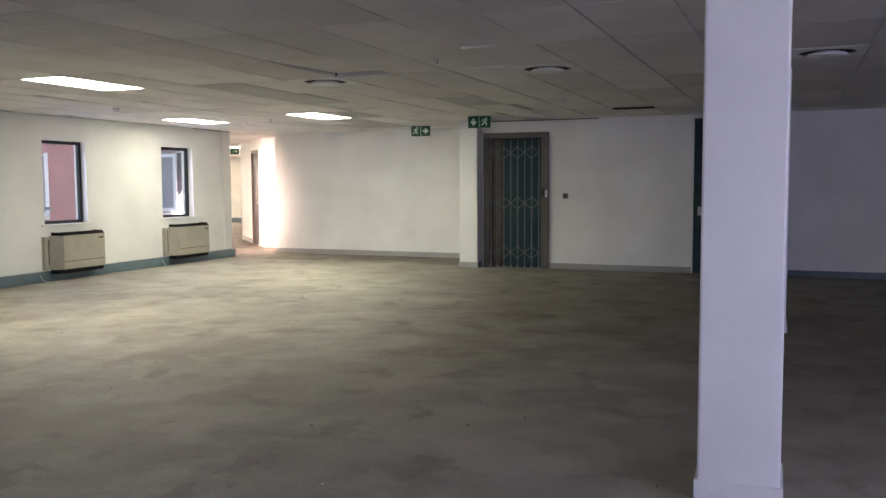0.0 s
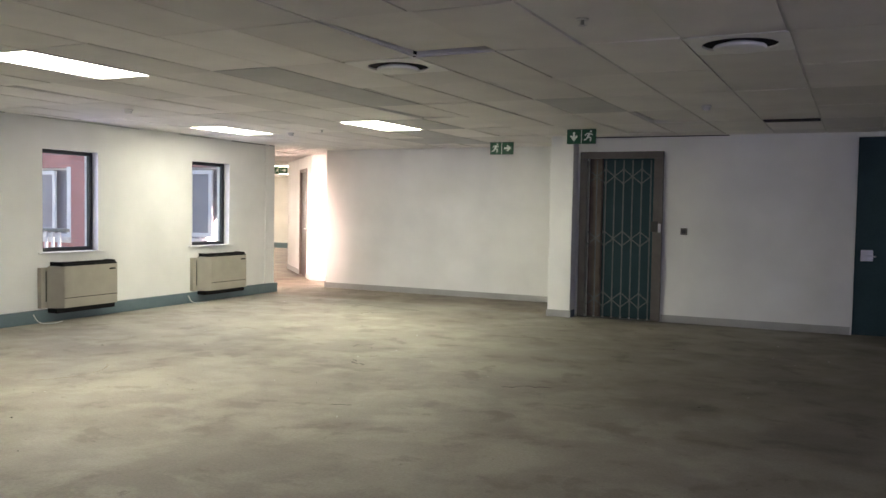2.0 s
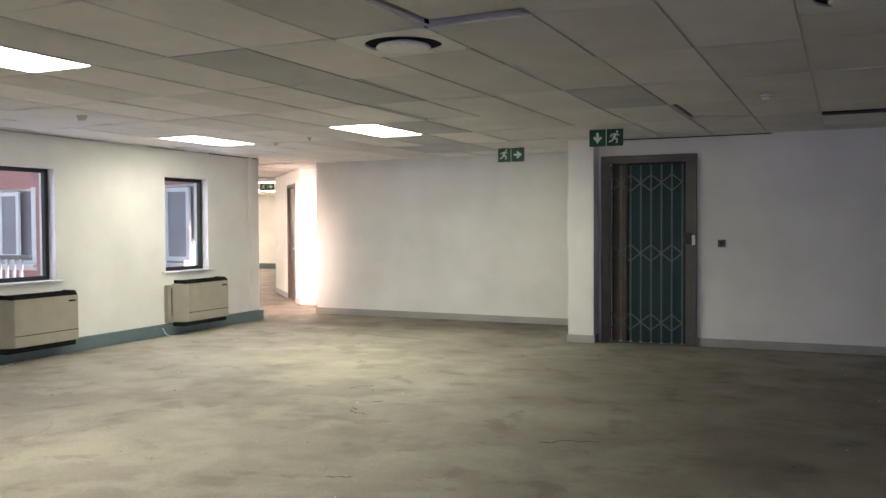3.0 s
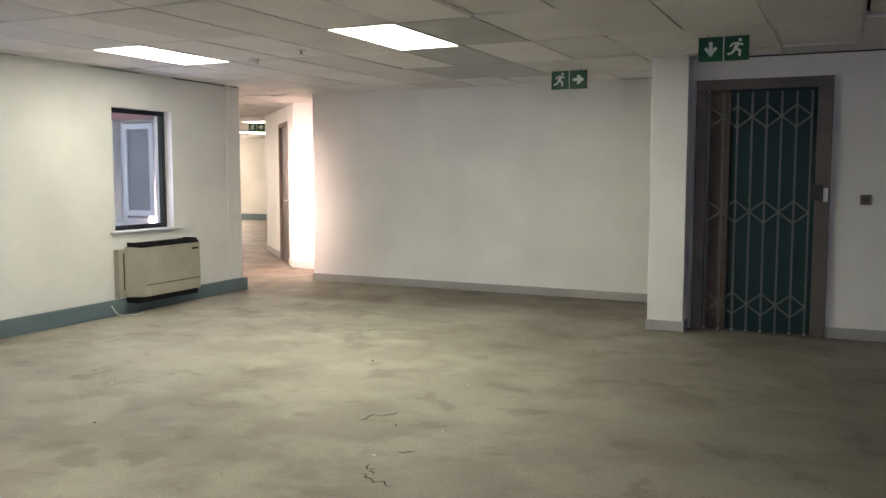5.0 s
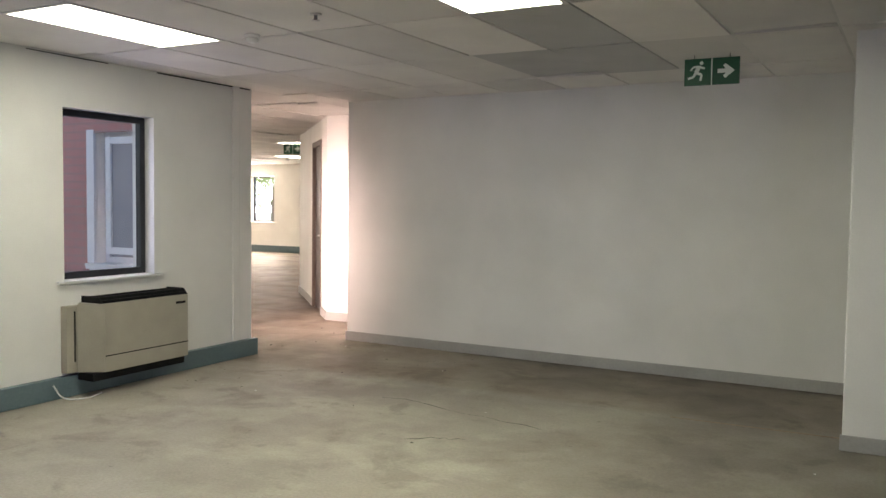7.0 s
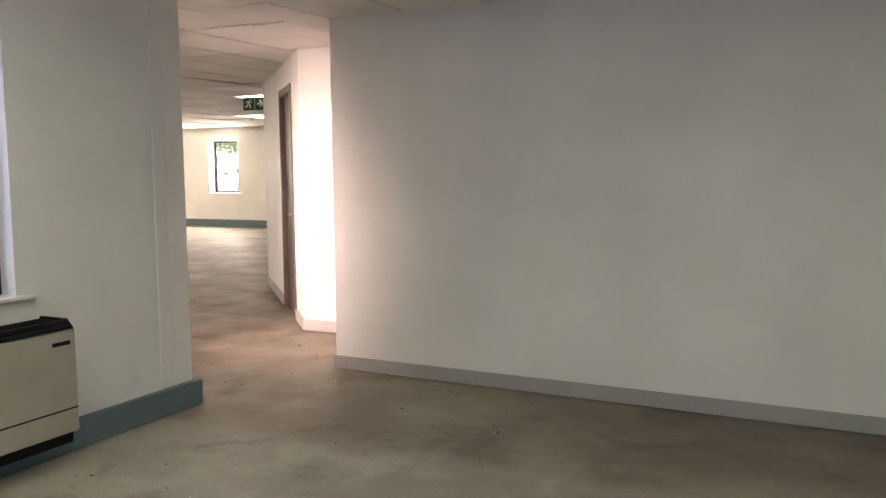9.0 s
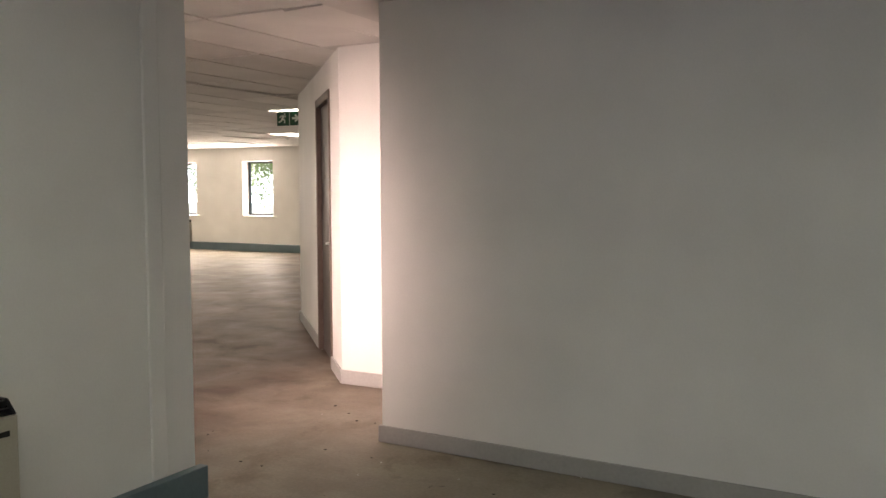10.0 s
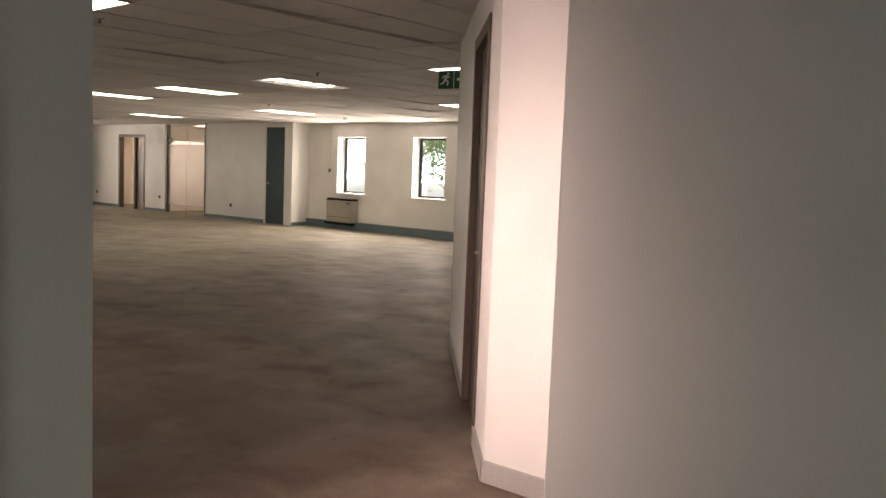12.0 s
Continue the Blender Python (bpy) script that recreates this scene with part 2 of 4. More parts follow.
def slab(x0, x1, y0, y1, z0, z1, bevel=0.0):
    return box(bmesh.new(), x0, x1, y0, y1, z0, z1, bevel)


def rod(bm, a, c, r, sides=8, r2=None):
    a, c = Vector(a), Vector(c)
    d = c - a
    m = Matrix.Translation((a + c) / 2) @ d.to_track_quat("Z", "Y").to_matrix().to_4x4()
    bmesh.ops.create_cone(bm, cap_ends=True, segments=sides, radius1=r, radius2=r if r2 is None else r2, depth=d.length, matrix=m)
    return bm


def prism(points, depth):
    """A flat outline in x and z, with that depth along y."""
    bm = bmesh.new()
    front = [bm.verts.new((x, 0, z)) for x, z in points]
    back = [bm.verts.new((x, depth, z)) for x, z in points]
    bm.faces.new(front)
    bm.faces.new(back[::-1])
    for i in range(len(points)):
        j = (i + 1) % len(points)
        bm.faces.new((front[j], front[i], back[i], back[j]))
    bmesh.ops.recalc_face_normals(bm, faces=bm.faces)
    return bm


def mesh_of(name, bm, materials):
    me = bpy.data.meshes.new(name)
    bm.to_mesh(me)
    bm.free()
    for m in materials if isinstance(materials, (list, tuple)) else [materials]:
        me.materials.append(m)
    return me


def part(name, bm, material, parent=None, label="", m=None):
    ob = new(name, mesh_of(name, bm, material))
    if parent:
        ob.parent = parent
    if m:
        ob.matrix_basis = m
    if label:
        tagged(ob, label)
    return ob


def thing(name, label, category, m=None, group="", kind=""):
    ob = new(name)
    if m:
        ob.matrix_basis = m
    return tagged(ob, label, category, group, kind)


def structure(name, bm, material, label, category, m=None):
    return tagged(part(name, bm, material, None, "", m), label, category, "", "structure")


def pierced(length, height, thick, holes):
    """A wall along x from 0, thick along y, with openings (x0, x1, z0, z1) through it."""
    xs = sorted({0.0, length, *[v for h in holes for v in h[:2]]})
    zs = sorted({0.0, height, *[v for h in holes for v in h[2:]]})

    def solid(i, k):
        if not (0 <= i < len(xs) - 1 and 0 <= k < len(zs) - 1):
            return False
        x, z = (xs[i] + xs[i + 1]) / 2, (zs[k] + zs[k + 1]) / 2
        return not any(h[0] < x < h[1] and h[2] < z < h[3] for h in holes)

    bm, seen = bmesh.new(), {}

    def v(x, y, z):
        key = (round(x, 4), round(y, 4), round(z, 4))
        if key not in seen:
            seen[key] = bm.verts.new(key)
        return seen[key]

    for i in range(len(xs) - 1):
        for k in range(len(zs) - 1):
            if not solid(i, k):
                continue
            a, c, d, e = xs[i], xs[i + 1], zs[k], zs[k + 1]
            bm.faces.new((v(a, 0, d), v(c, 0, d), v(c, 0, e), v(a, 0, e)))
            bm.faces.new((v(a, thick, d), v(a, thick, e), v(c, thick, e), v(c, thick, d)))
            if not solid(i - 1, k):
                bm.faces.new((v(a, 0, d), v(a, 0, e), v(a, thick, e), v(a, thick, d)))
            if not solid(i + 1, k):
                bm.faces.new((v(c, 0, d), v(c, thick, d), v(c, thick, e), v(c, 0, e)))
            if not solid(i, k - 1):
                bm.faces.new((v(a, 0, d), v(a, thick, d), v(c, thick, d), v(c, 0, d)))
            if not solid(i, k + 1):
                bm.faces.new((v(a, 0, e), v(c, 0, e), v(c, thick, e), v(a, thick, e)))
    return bm


H = 2.53      # ceiling
TOP = 2.80    # top of the walls
XL = -10.65   # face of the window wall
YF = 15.56    # face of the plain far wall
YG = 13.944   # face of the wall with the gate
YC = 14.37    # inner face of the courtyard wall
YN = 27.50    # window wall of the second room
YO = 26.95    # partition of the small offices

# ---- floor, walls, roof ----
structure("ground", slab(-400, 400, -400, 400, -0.6, -0.45), GRASS, "flat pale ground of dry grass and earth outside", "ground")
structure("pavement", slab(-40, -10.95, -8, 14.12, -0.44, -0.10), PAVE, "pale reddish paving of the open courtyard", "paving")
bm = slab(XL - 0.25, 5.8, -4.8, 16.95, -0.4, 0)
box(bm, -36.2, XL - 0.25, YC - 0.28, 28.8, -0.4, 0)
box(bm, XL - 0.25, -9.0, 16.95, 28.8, -0.4, 0)
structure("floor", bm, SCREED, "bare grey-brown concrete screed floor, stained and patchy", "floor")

turn = pose(XL, -4.5, 0, 0, 0, 90)   # local x runs along +y, thickness to -x
W1, W2 = (9.62, 10.49), (12.29, 13.16)
SZ = (0.865, 2.15)
structure("wall_west", pierced(YC + 4.5, TOP, 0.25, [(a + 4.5, c + 4.5, *SZ) for a, c in (W1, W2)]), WALL,
          "white painted wall with two small windows", "wall", turn)
structure("wall_courtyard", pierced(25.26, TOP, 0.28, [(-12.45 + 36.2, -11.45 + 36.2, 0.82, 2.18), (-16.3 + 36.2, -15.3 + 36.2, 0.82, 2.18)]), WALL,
          "white wall with windows onto the courtyard", "wall", pose(-36.2, YC - 0.28, 0))
skew = pose(-10.35, YF, 0, 0, 0, -2.1)
structure("wall_far", slab(0, 4.90, 0, 0.2, 0, TOP, 0.006), WALL, "plain white painted partition wall", "wall", skew)
structure("wall_pilaster", slab(-5.46, -5.13, 13.70, YF + 0.2, 0, TOP, 0.008), WALL, "white wall end standing proud beside the gate", "wall")
DOOR_A = (-4.98, -4.03)
DOOR_B = (-1.57, -0.74)
structure("wall_north", pierced(10.63, TOP, 0.2, [(DOOR_A[0] + 5.129, DOOR_A[1] + 5.129, 0, 2.24), (DOOR_B[0] + 5.129, DOOR_B[1] + 5.129, 0, 2.47)]), WALL,
          "white painted wall with a gated door and a dark door", "wall", pose(-5.129, YG, 0))
structure("wall_east", pierced(18.9, TOP, 0.2, [(2.9, 7.3, 0.85, 2.25)]), WALL, "white painted wall with a wide window", "wall", pose(5.7, -4.5, 0, 0, 0, 90))
structure("wall_south", pierced(16.35, TOP, 0.2, [(10.7, 15.1, 0.85, 2.25)]), WALL, "white painted wall with a wide window", "wall", pose(-10.65, -4.7, 0))
# unseen slab, added to block sun leaking through the door gaps
structure("wall_behind_doors", slab(-5.1, -0.5, YG + 0.22, YG + 0.32, 0, TOP), WALL, "unseen slab added behind the doors to keep sunlight out", "wall")
structure("wall_lobby", slab(-11.43, -5.0, 16.69, 16.93, 0, TOP, 0.006), WALL, "white wall of the lobby beyond the opening", "wall")
structure("wall_lobby_end", slab(-5.33, -5.13, YF + 0.21, 16.68, 0, TOP), WALL, "plain white wall closing the lobby", "wall")
A0, A1 = Vector((-11.43, 16.69, 0)), Vector((-13.715, 19.13, 0))
AL = (A1 - A0).length
ang = math.degrees(math.atan2((A1 - A0).y, (A1 - A0).x))
slant = Matrix.Translation(A1) @ pose(0, 0, 0, 0, 0, ang + 180)   # local x from the far end to the lobby corner, y into the wall
DA = (AL - 1.455, AL - 0.585)
structure("wall_slanted", pierced(AL, TOP, 0.2, [(DA[0], DA[1], 0, 2.245)]), WALL, "white slanted wall with a brown-framed door", "wall", slant)
structure("wall_room_east", slab(-13.73, -13.53, 19.26, 27.8, 0, TOP), WALL, "plain white wall of the second room", "wall")
structure("wall_slanted_back", slab(-13.52, -9.0, 19.55, 19.7, 0, TOP), WALL, "plain white wall behind the slanted door", "wall")
structure("wall_closet", slab(-9.0, -8.9, 16.94, 19.7, 0, TOP), WALL, "plain white wall behind the slanted door", "wall")
A_W, B_W = (-24.46, -23.52), (-21.99, -21.04)
structure("wall_windows", pierced(11.76, TOP, 0.3, [(a + 25.5, c + 25.5, 0.87, 2.2) for a, c in (A_W, B_W)]), WALL,
          "white wall with small bright windows", "wall", pose(-25.5, YN, 0))
structure("wall_return", slab(-25.7, -25.501, YO, 28.75, 0, TOP), WALL, "short white return of the partition", "wall")
GL, OD = (-31.15, -29.22), (-33.80, -32.36)
structure("wall_offices", pierced(10.5, TOP, 0.14, [(GL[0] + 36.2, GL[1] + 36.2, 0.0, 2.53), (OD[0] + 36.2, OD[1] + 36.2, 0, 2.2), (-26.53 + 36.2, -25.80 + 36.2, 0, 2.42)]), WALL,
          "white office partition with a glazed screen and doors", "wall", pose(-36.2, YO, 0))
structure("wall_room_west", pierced(14.35, TOP, 0.2, [(8.1, 11.1, 0.85, 2.25)]), WALL, "white wall with a wide window", "wall", pose(-35.5, YC - 0.02, 0, 0, 0, 90))
structure("wall_office_back", slab(-36.2, -25.71, 28.6, 28.75, 0, TOP), WALL, "plain white back wall of the small offices", "wall")
structure("wall_office_between", slab(-31.9, -31.78, YO + 0.15, 28.59, 0, TOP), WALL, "plain white wall between two small offices", "wall")
bm = slab(XL - 0.25, 5.9, -4.8, 16.95, TOP + 0.003, TOP + 0.25)
box(bm, -36.3, XL - 0.25, YC - 0.28, 28.8, TOP + 0.003, TOP + 0.25)
box(bm, XL - 0.25, -8.8, 16.95, 28.8, TOP + 0.003, TOP + 0.25)
structure("roof", bm, ROOFING, "flat concrete slab above the ceiling", "roof")
for k, (x, y) in enumerate(((-0.645, 3.84), (-0.58, 8.6))):
    c = structure("column_%d" % (k + 1), slab(x, x + 0.36, y, y + 0.36, 0, TOP, 0.012), WALL, "square white painted column on the bare floor", "column")
    part("skirting", slab(x - 0.012, x + 0.372, y - 0.012, y + 0.372, 0.002, 0.09, 0.003), WHITE, c)
c = structure("column_3", slab(-0.50, -0.16, 13.60, YG - 0.003, 0, TOP, 0.012), WALL, "square white column against the wall", "column")
part("skirting", slab(-0.512, -0.148, 13.588, YG - 0.004, 0.002, 0.10, 0.003), SKIRT, c)


# ---- ceilings ----
def ceiling(name, x0, x1, y0, y1, gx, gy, skip, label, seed, z=H, m=None, darker=(), ajar={}):
    """Boards of 0.6 x 1.2 m in tee bars; each board lies a little askew. skip: cells, or halves of cells, that hold lights and vents."""
    rnd = random.Random(seed)
    bm = bmesh.new()
    xs = [gx + 0.6 * i for i in range(math.floor((x0 - gx) / 0.6), math.ceil((x1 - gx) / 0.6) + 1)]
    ys = [gy + 1.2 * i for i in range(math.floor((y0 - gy) / 1.2), math.ceil((y1 - gy) / 1.2) + 1)]

    def block(a, c, d, e, zs, top, mat):
        lo = [bm.verts.new(p) for p in ((a, d, zs[0]), (c, d, zs[1]), (c, e, zs[2]), (a, e, zs[3]))]
        hi = [bm.verts.new((p.co.x, p.co.y, top)) for p in lo]
        fs = [bm.faces.new(lo[::-1]), bm.faces.new(hi)]
        for i in range(4):
            j = (i + 1) % 4
            fs.append(bm.faces.new((lo[i], lo[j], hi[j], hi[i])))
        for f in fs:
            f.material_index = mat

    for a in xs[:-1]:
        for d in ys[:-1]:
            ra, rc, rd, re = max(a, x0), min(a + 0.6, x1), max(d, y0), min(d + 1.2, y1)
            if rc - ra < 0.03 or re - rd < 0.03:
                continue
            cut = [s for s in skip if abs(s[0] - (a + 0.3)) < 0.25 and d - 0.1 < s[1] < d + 1.3]
            if any(s[2] == 1.2 for s in cut):
                continue
            if cut:
                rd = max(rd, d + 0.6)
            g = 0.009
            sag = [z + rnd.uniform(-0.003, 0.003) for _ in range(4)]
            if rnd.random() < 0.14:
                k = rnd.randrange(4)
                sag[k] += rnd.uniform(0.012, 0.026)
                sag[(k + 1) % 4] += rnd.uniform(0.006, 0.018)
            elif rnd.random() < 0.06:
                sag[rnd.randrange(4)] -= rnd.uniform(0.006, 0.012)
            cell = (round((a - gx) / 0.6), round((d - gy) / 1.2))
            if cell in ajar:
                sag = [z + v for v in ajar[cell]]
                ra, rd, re = ra + 0.024, rd - 0.004, re - 0.026
            block(ra + g, rc - g, rd + g, re - g, sag, z + 0.05, 3 if cell in darker else 0)
    for a in xs:
        if x0 < a < x1:
            block(a - 0.012, a + 0.012, y0, y1, [z + 0.010] * 4, z + 0.014, 1)
    for d in ys:
        if y0 < d < y1:
            block(x0, x1, d - 0.011, d + 0.011, [z + 0.0105] * 4, z + 0.0135, 1)
    block(x0, x1, y0, y1, [z + 0.20] * 4, z + 0.22, 2)
    return structure(name, bm, [CEIL, TBAR, VOID, CEIL_DARK], label, "ceiling", m)


GX, GY = -6.87, 7.54
GX2, GY2 = -17.55, 20.25
GRID = Matrix.Translation((GX, GY, 0)) @ pose(0, 0, 0, 0, 0, -1.2) @ Matrix.Translation((-GX, -GY, 0))
LIGHTS1 = [(GX - 0.3, GY - 0.6), (GX - 0.3, GY + 4.2), (GX - 2.7, GY + 4.2)]
LIGHTS2 = [(GX2 + 2.7, 20.85), (GX2 - 2.7, 20.85), (GX2 - 5.1, 20.85), (GX2 - 0.3, 24.45), (GX2 - 5.1, 24.45), (GX2 - 9.9, 24.45), (GX2 + 2.7, 16.05)]
LOUVRE = (GX2 + 0.3 - 0.6, 20.85)
VENTS1 = [(GX + 2.1, GY + 0.3), (GX + 4.5, GY + 0.3), (GX + 6.9, GY + 0.3)]
ceiling("ceiling_room", XL - 0.16, 5.75, -4.52, 16.74, GX, GY, [(*p, 1.2) for p in LIGHTS1] + [(*p, 0.6) for p in VENTS1],
        "suspended ceiling of grey mineral boards, some askew", 3, H, GRID, {(0, 3), (-1, 4), (-2, 5), (-1, 5), (1, 0), (1, 1), (4, 2)}, {(4, -1): (0.0, 0.012, 0.034, 0.03), (5, 3): (0.03, 0.004, 0.0, 0.03)})
ceiling("ceiling_second_room", -35.7, XL + 0.06, YC - 0.02, 28.7, GX2, GY2, [(*p, 1.2) for p in LIGHTS2 + [LOUVRE]],
        "suspended ceiling of grey mineral boards, some askew", 5, H + 0.003)

# ---- baseboards ----
def board(name, bm, mat, label):
    return structure(name, bm, mat, label, "baseboard")


bm = slab(XL + 0.001, XL + 0.055, -4.5, YC + 0.03, 0.004, 0.16, 0.004)
box(bm, XL + 0.0555, XL + 0.0565, -4.5, YC - 0.004, 0.02, 0.021)
board("baseboard_west", bm, TRUNK, "blue-grey cable trunking along the window wall")
structure("baseboard_far", slab(-0.014, 4.885, -0.016, -0.001, 0.003, 0.10, 0.003), SKIRT, "grey painted skirting at the plain wall", "baseboard", skew)
board("baseboard_far_end", slab(-10.366, -10.351, YF - 0.016, YF + 0.2, 0.003, 0.10, 0.003), SKIRT, "grey painted skirting at the wall's end")
board("baseboard_pilaster", slab(-5.472, -5.118, 13.686, 13.699, 0.003, 0.10, 0.003), SKIRT, "grey painted skirting at the wall end")
board("baseboard_pilaster_side", slab(-5.129, -5.116, 13.70, YG - 0.052, 0.003, 0.10, 0.003), TRUNK, "dark grey painted skirting at the wall end")
board("baseboard_north", slab(-3.92, DOOR_B[0] - 0.02, YG - 0.016, YG - 0.001, 0.003, 0.10, 0.003), SKIRT, "grey painted skirting below the white wall")
board("baseboard_north_east", slab(DOOR_B[1] + 0.03, 5.48, YG - 0.016, YG - 0.001, 0.003, 0.10, 0.003), TRUNK, "dark skirting below the white wall")
board("baseboard_lobby", slab(-11.43, -5.34, 16.674, 16.689, 0.003, 0.11, 0.003), SKIRT, "grey painted skirting of the lobby wall")
for a, c in ((0, DA[0] - 0.05), (DA[1] + 0.05, AL + 0.006)):
    structure("baseboard_slanted", slab(a, c, -0.016, -0.001, 0.003, 0.11, 0.003), SKIRT, "grey painted skirting of the slanted wall", "baseboard", slant)
board("baseboard_windows", slab(-25.5, -13.74, YN - 0.075, YN - 0.001, 0.004, 0.19, 0.004), TRUNK, "blue-grey cable trunking below the windows")
board("baseboard_return", slab(-25.50, -25.485, YO, YN - 0.08, 0.003, 0.09, 0.003), TRUNK, "grey skirting at the return")
for a, c in ((-35.5, OD[0] - 0.06), (OD[1] + 0.06, GL[0] - 0.07), (GL[1] + 0.06, -26.6)):
    board("baseboard_offices", slab(a, c, YO - 0.016, YO - 0.001, 0.003, 0.09, 0.003), TRUNK, "grey skirting of the office partition")
structure("trim_conduit", slab(XL + 0.001, XL + 0.016, 14.10, 14.19, 0.165, H - 0.002, 0.005), WALL, "flat white conduit cover up the wall", "trim")
bm = slab(-6.56, -5.48, 13.985, 14.002, 0.0005, 0.003, 0.001)
structure("trim_floor_joint", bm, GLUE, "brown line of an old partition on the floor", "trim")
# dark strips on the wall draw the shade of the ceiling joint
for y0, y1, deep in ((8.2, 9.1, 0.004), (9.5, 11.2, 0.002), (12.0, 12.7, 0.004), (13.2, 14.34, 0.008)):
    structure("trim_shadow_gap", slab(XL + 0.001, XL + 0.009, y0, y1, H - deep - 0.004, H - 0.003), VOID, "dark uneven strip drawn for the shaded gap under the ceiling", "trim")
structure("trim_shadow_gap", slab(-4.95, -3.1, YG - 0.008, YG - 0.001, H - 0.016, H - 0.004), VOID, "dark strip drawn for the shaded gap under the ceiling", "trim")


# ---- windows ----
def window(name, label, m, w, h, frame_mat, sill_mat, depth=0.11, outer=0.05, mullion=False, sill=True, glass=GLASS):
    """A window in its opening: x across from 0 to w, y outwards from the inner wall face, z up from the sill."""
    win = thing(name, label, "window", m, "", "structure")
    fr = bmesh.new()
    box(fr, 0.001, outer, depth, depth + 0.06, 0.001, h - 0.001, 0.003)
    box(fr, w - outer, w - 0.001, depth, depth + 0.06, 0.001, h - 0.001, 0.003)
    box(fr, outer, w - outer, depth + 0.001, depth + 0.059, 0.001, outer, 0.003)
    box(fr, outer, w - outer, depth + 0.001, depth + 0.059, h - outer, h - 0.001, 0.003)
    f = part("window_frame", fr, frame_mat, win)
    if mullion:
        n = max(2, round(w / 1.1))
        for i in range(1, n):
            part("mullion", slab(w * i / n - 0.025, w * i / n + 0.025, depth + 0.002, depth + 0.058, outer, h - outer, 0.002), frame_mat, f)
    p = part("pane", slab(outer - 0.004, w - outer + 0.004, depth + 0.026, depth + 0.032, outer - 0.004, h - outer + 0.004), glass, win)
    p.visible_shadow = False
    if sill:
        part("window_sill", slab(-0.07, w + 0.09, -0.035, depth - 0.002, -0.022, -0.001, 0.004), sill_mat, win)
    return win


for k, (a, c) in enumerate((W1, W2)):
    window("window_%d" % (k + 1), "small black-framed window above a fan unit", pose(XL, a, SZ[0], 0, 0, 90), c - a, SZ[1] - SZ[0], BLACK, WALL, 0.10, 0.05)
for k, (a, c) in enumerate((A_W, B_W)):
    window("window_%d" % (k + 3), "small black-framed window in a deep bright reveal", pose(a, YN, 0.87), c - a, 1.33, BLACK, WALL, 0.22, 0.045)
window("window_5", "wide black-framed window of the large room", pose(5.5, -1.6, 0.85, 0, 0, -90) @ pose(-4.4, 0, 0), 4.4, 1.4, BLACK, WALL, 0.06, 0.05, True)
window("window_6", "wide black-framed window of the large room", pose(0.01, -4.5, 0.85, 0, 0, 180) @ pose(-4.4, 0, 0), 4.4, 1.4, BLACK, WALL, 0.06, 0.05, True)
window("window_7", "wide black-framed window of the second room", pose(-35.5, YC - 0.02 + 8.1, 0.85, 0, 0, 90), 3.0, 1.4, BLACK, WALL, 0.06, 0.05, True)
for k, a in enumerate((-12.45, -16.3)):
    w = window("window_%d" % (k + 8), "white-framed casement window facing the courtyard", pose(a + 1.0, YC, 0.82, 0, 0, 180), 1.0, 1.36, EXTWHITE, WALL, 0.17, 0.06, glass=DARKGLASS)
    w.matrix_basis = pose(a, YC - 0.28, 0.82)
    for o in w.children:
        o.matrix_basis = pose(0, -0.06, 0)
    leaf = bmesh.new()
    for x0, x1, z0, z1 in ((0.16, 0.23, 0.10, 1.28), (0.60, 0.67, 0.10, 1.28), (0.23, 0.60, 0.10, 0.17), (0.23, 0.60, 1.21, 1.28)):
        box(leaf, x0, x1, -0.02, 0.03, z0, z1, 0.004)
    part("casement", leaf, EXTWHITE, w)
    part("casement_pane", slab(0.225, 0.605, 0.002, 0.008, 0.165, 1.215), DARKGLASS, w)
    part("outer_sill", slab(-0.08, 1.08, -0.08, 0.0, -0.06, -0.002, 0.006), EXTWHITE, w)
    for x0 in (-0.11, 1.002):
        part("outer_surround", slab(x0, x0 + 0.108, -0.03, 0.0, 0.0, 1.36, 0.004), EXTWHITE, w)
structure("trim_render", pierced(25.2, 3.05, 0.022, [(-12.56 + 36.2, -11.34 + 36.2, 0.76, 2.2), (-16.41 + 36.2, -15.19 + 36.2, 0.76, 2.2)]), BRICK,
          "red brick outer face of the courtyard wall", "facade", pose(-36.2, YC - 0.303, -0.05))
bm = bmesh.new()
for i in range(31):
    box(bm, -19.0 + i * 0.16, -18.95 + i * 0.16, 12.9, 12.93, -0.1, 0.97, 0)
rail = thing("courtyard_railing", "white metal railing standing on the courtyard paving", "railing", pose(0, 0, 0))
part("balusters", bm, EXTWHITE, rail)
part("handrail", slab(-19.05, -13.95, 12.88, 12.95, 0.97, 1.03, 0.01), STEEL, rail)


# ---- doors ----
def lever(parent, x, y, z, mat, flip=1):
    hd = part("door_handle", slab(x - 0.07, x + 0.07, y - 0.012, y, z - 0.07, z + 0.07, 0.004), mat, parent, "steel lock plate with a lever")
    bm = rod(bmesh.new(), (x, y - 0.05, z), (x, y - 0.012, z), 0.011, 10)
    rod(bm, (x - 0.01 * flip, y - 0.045, z), (x + 0.10 * flip, y - 0.045, z - 0.008), 0.009, 10)
    part("lever", bm, CHROME, hd)
    return hd


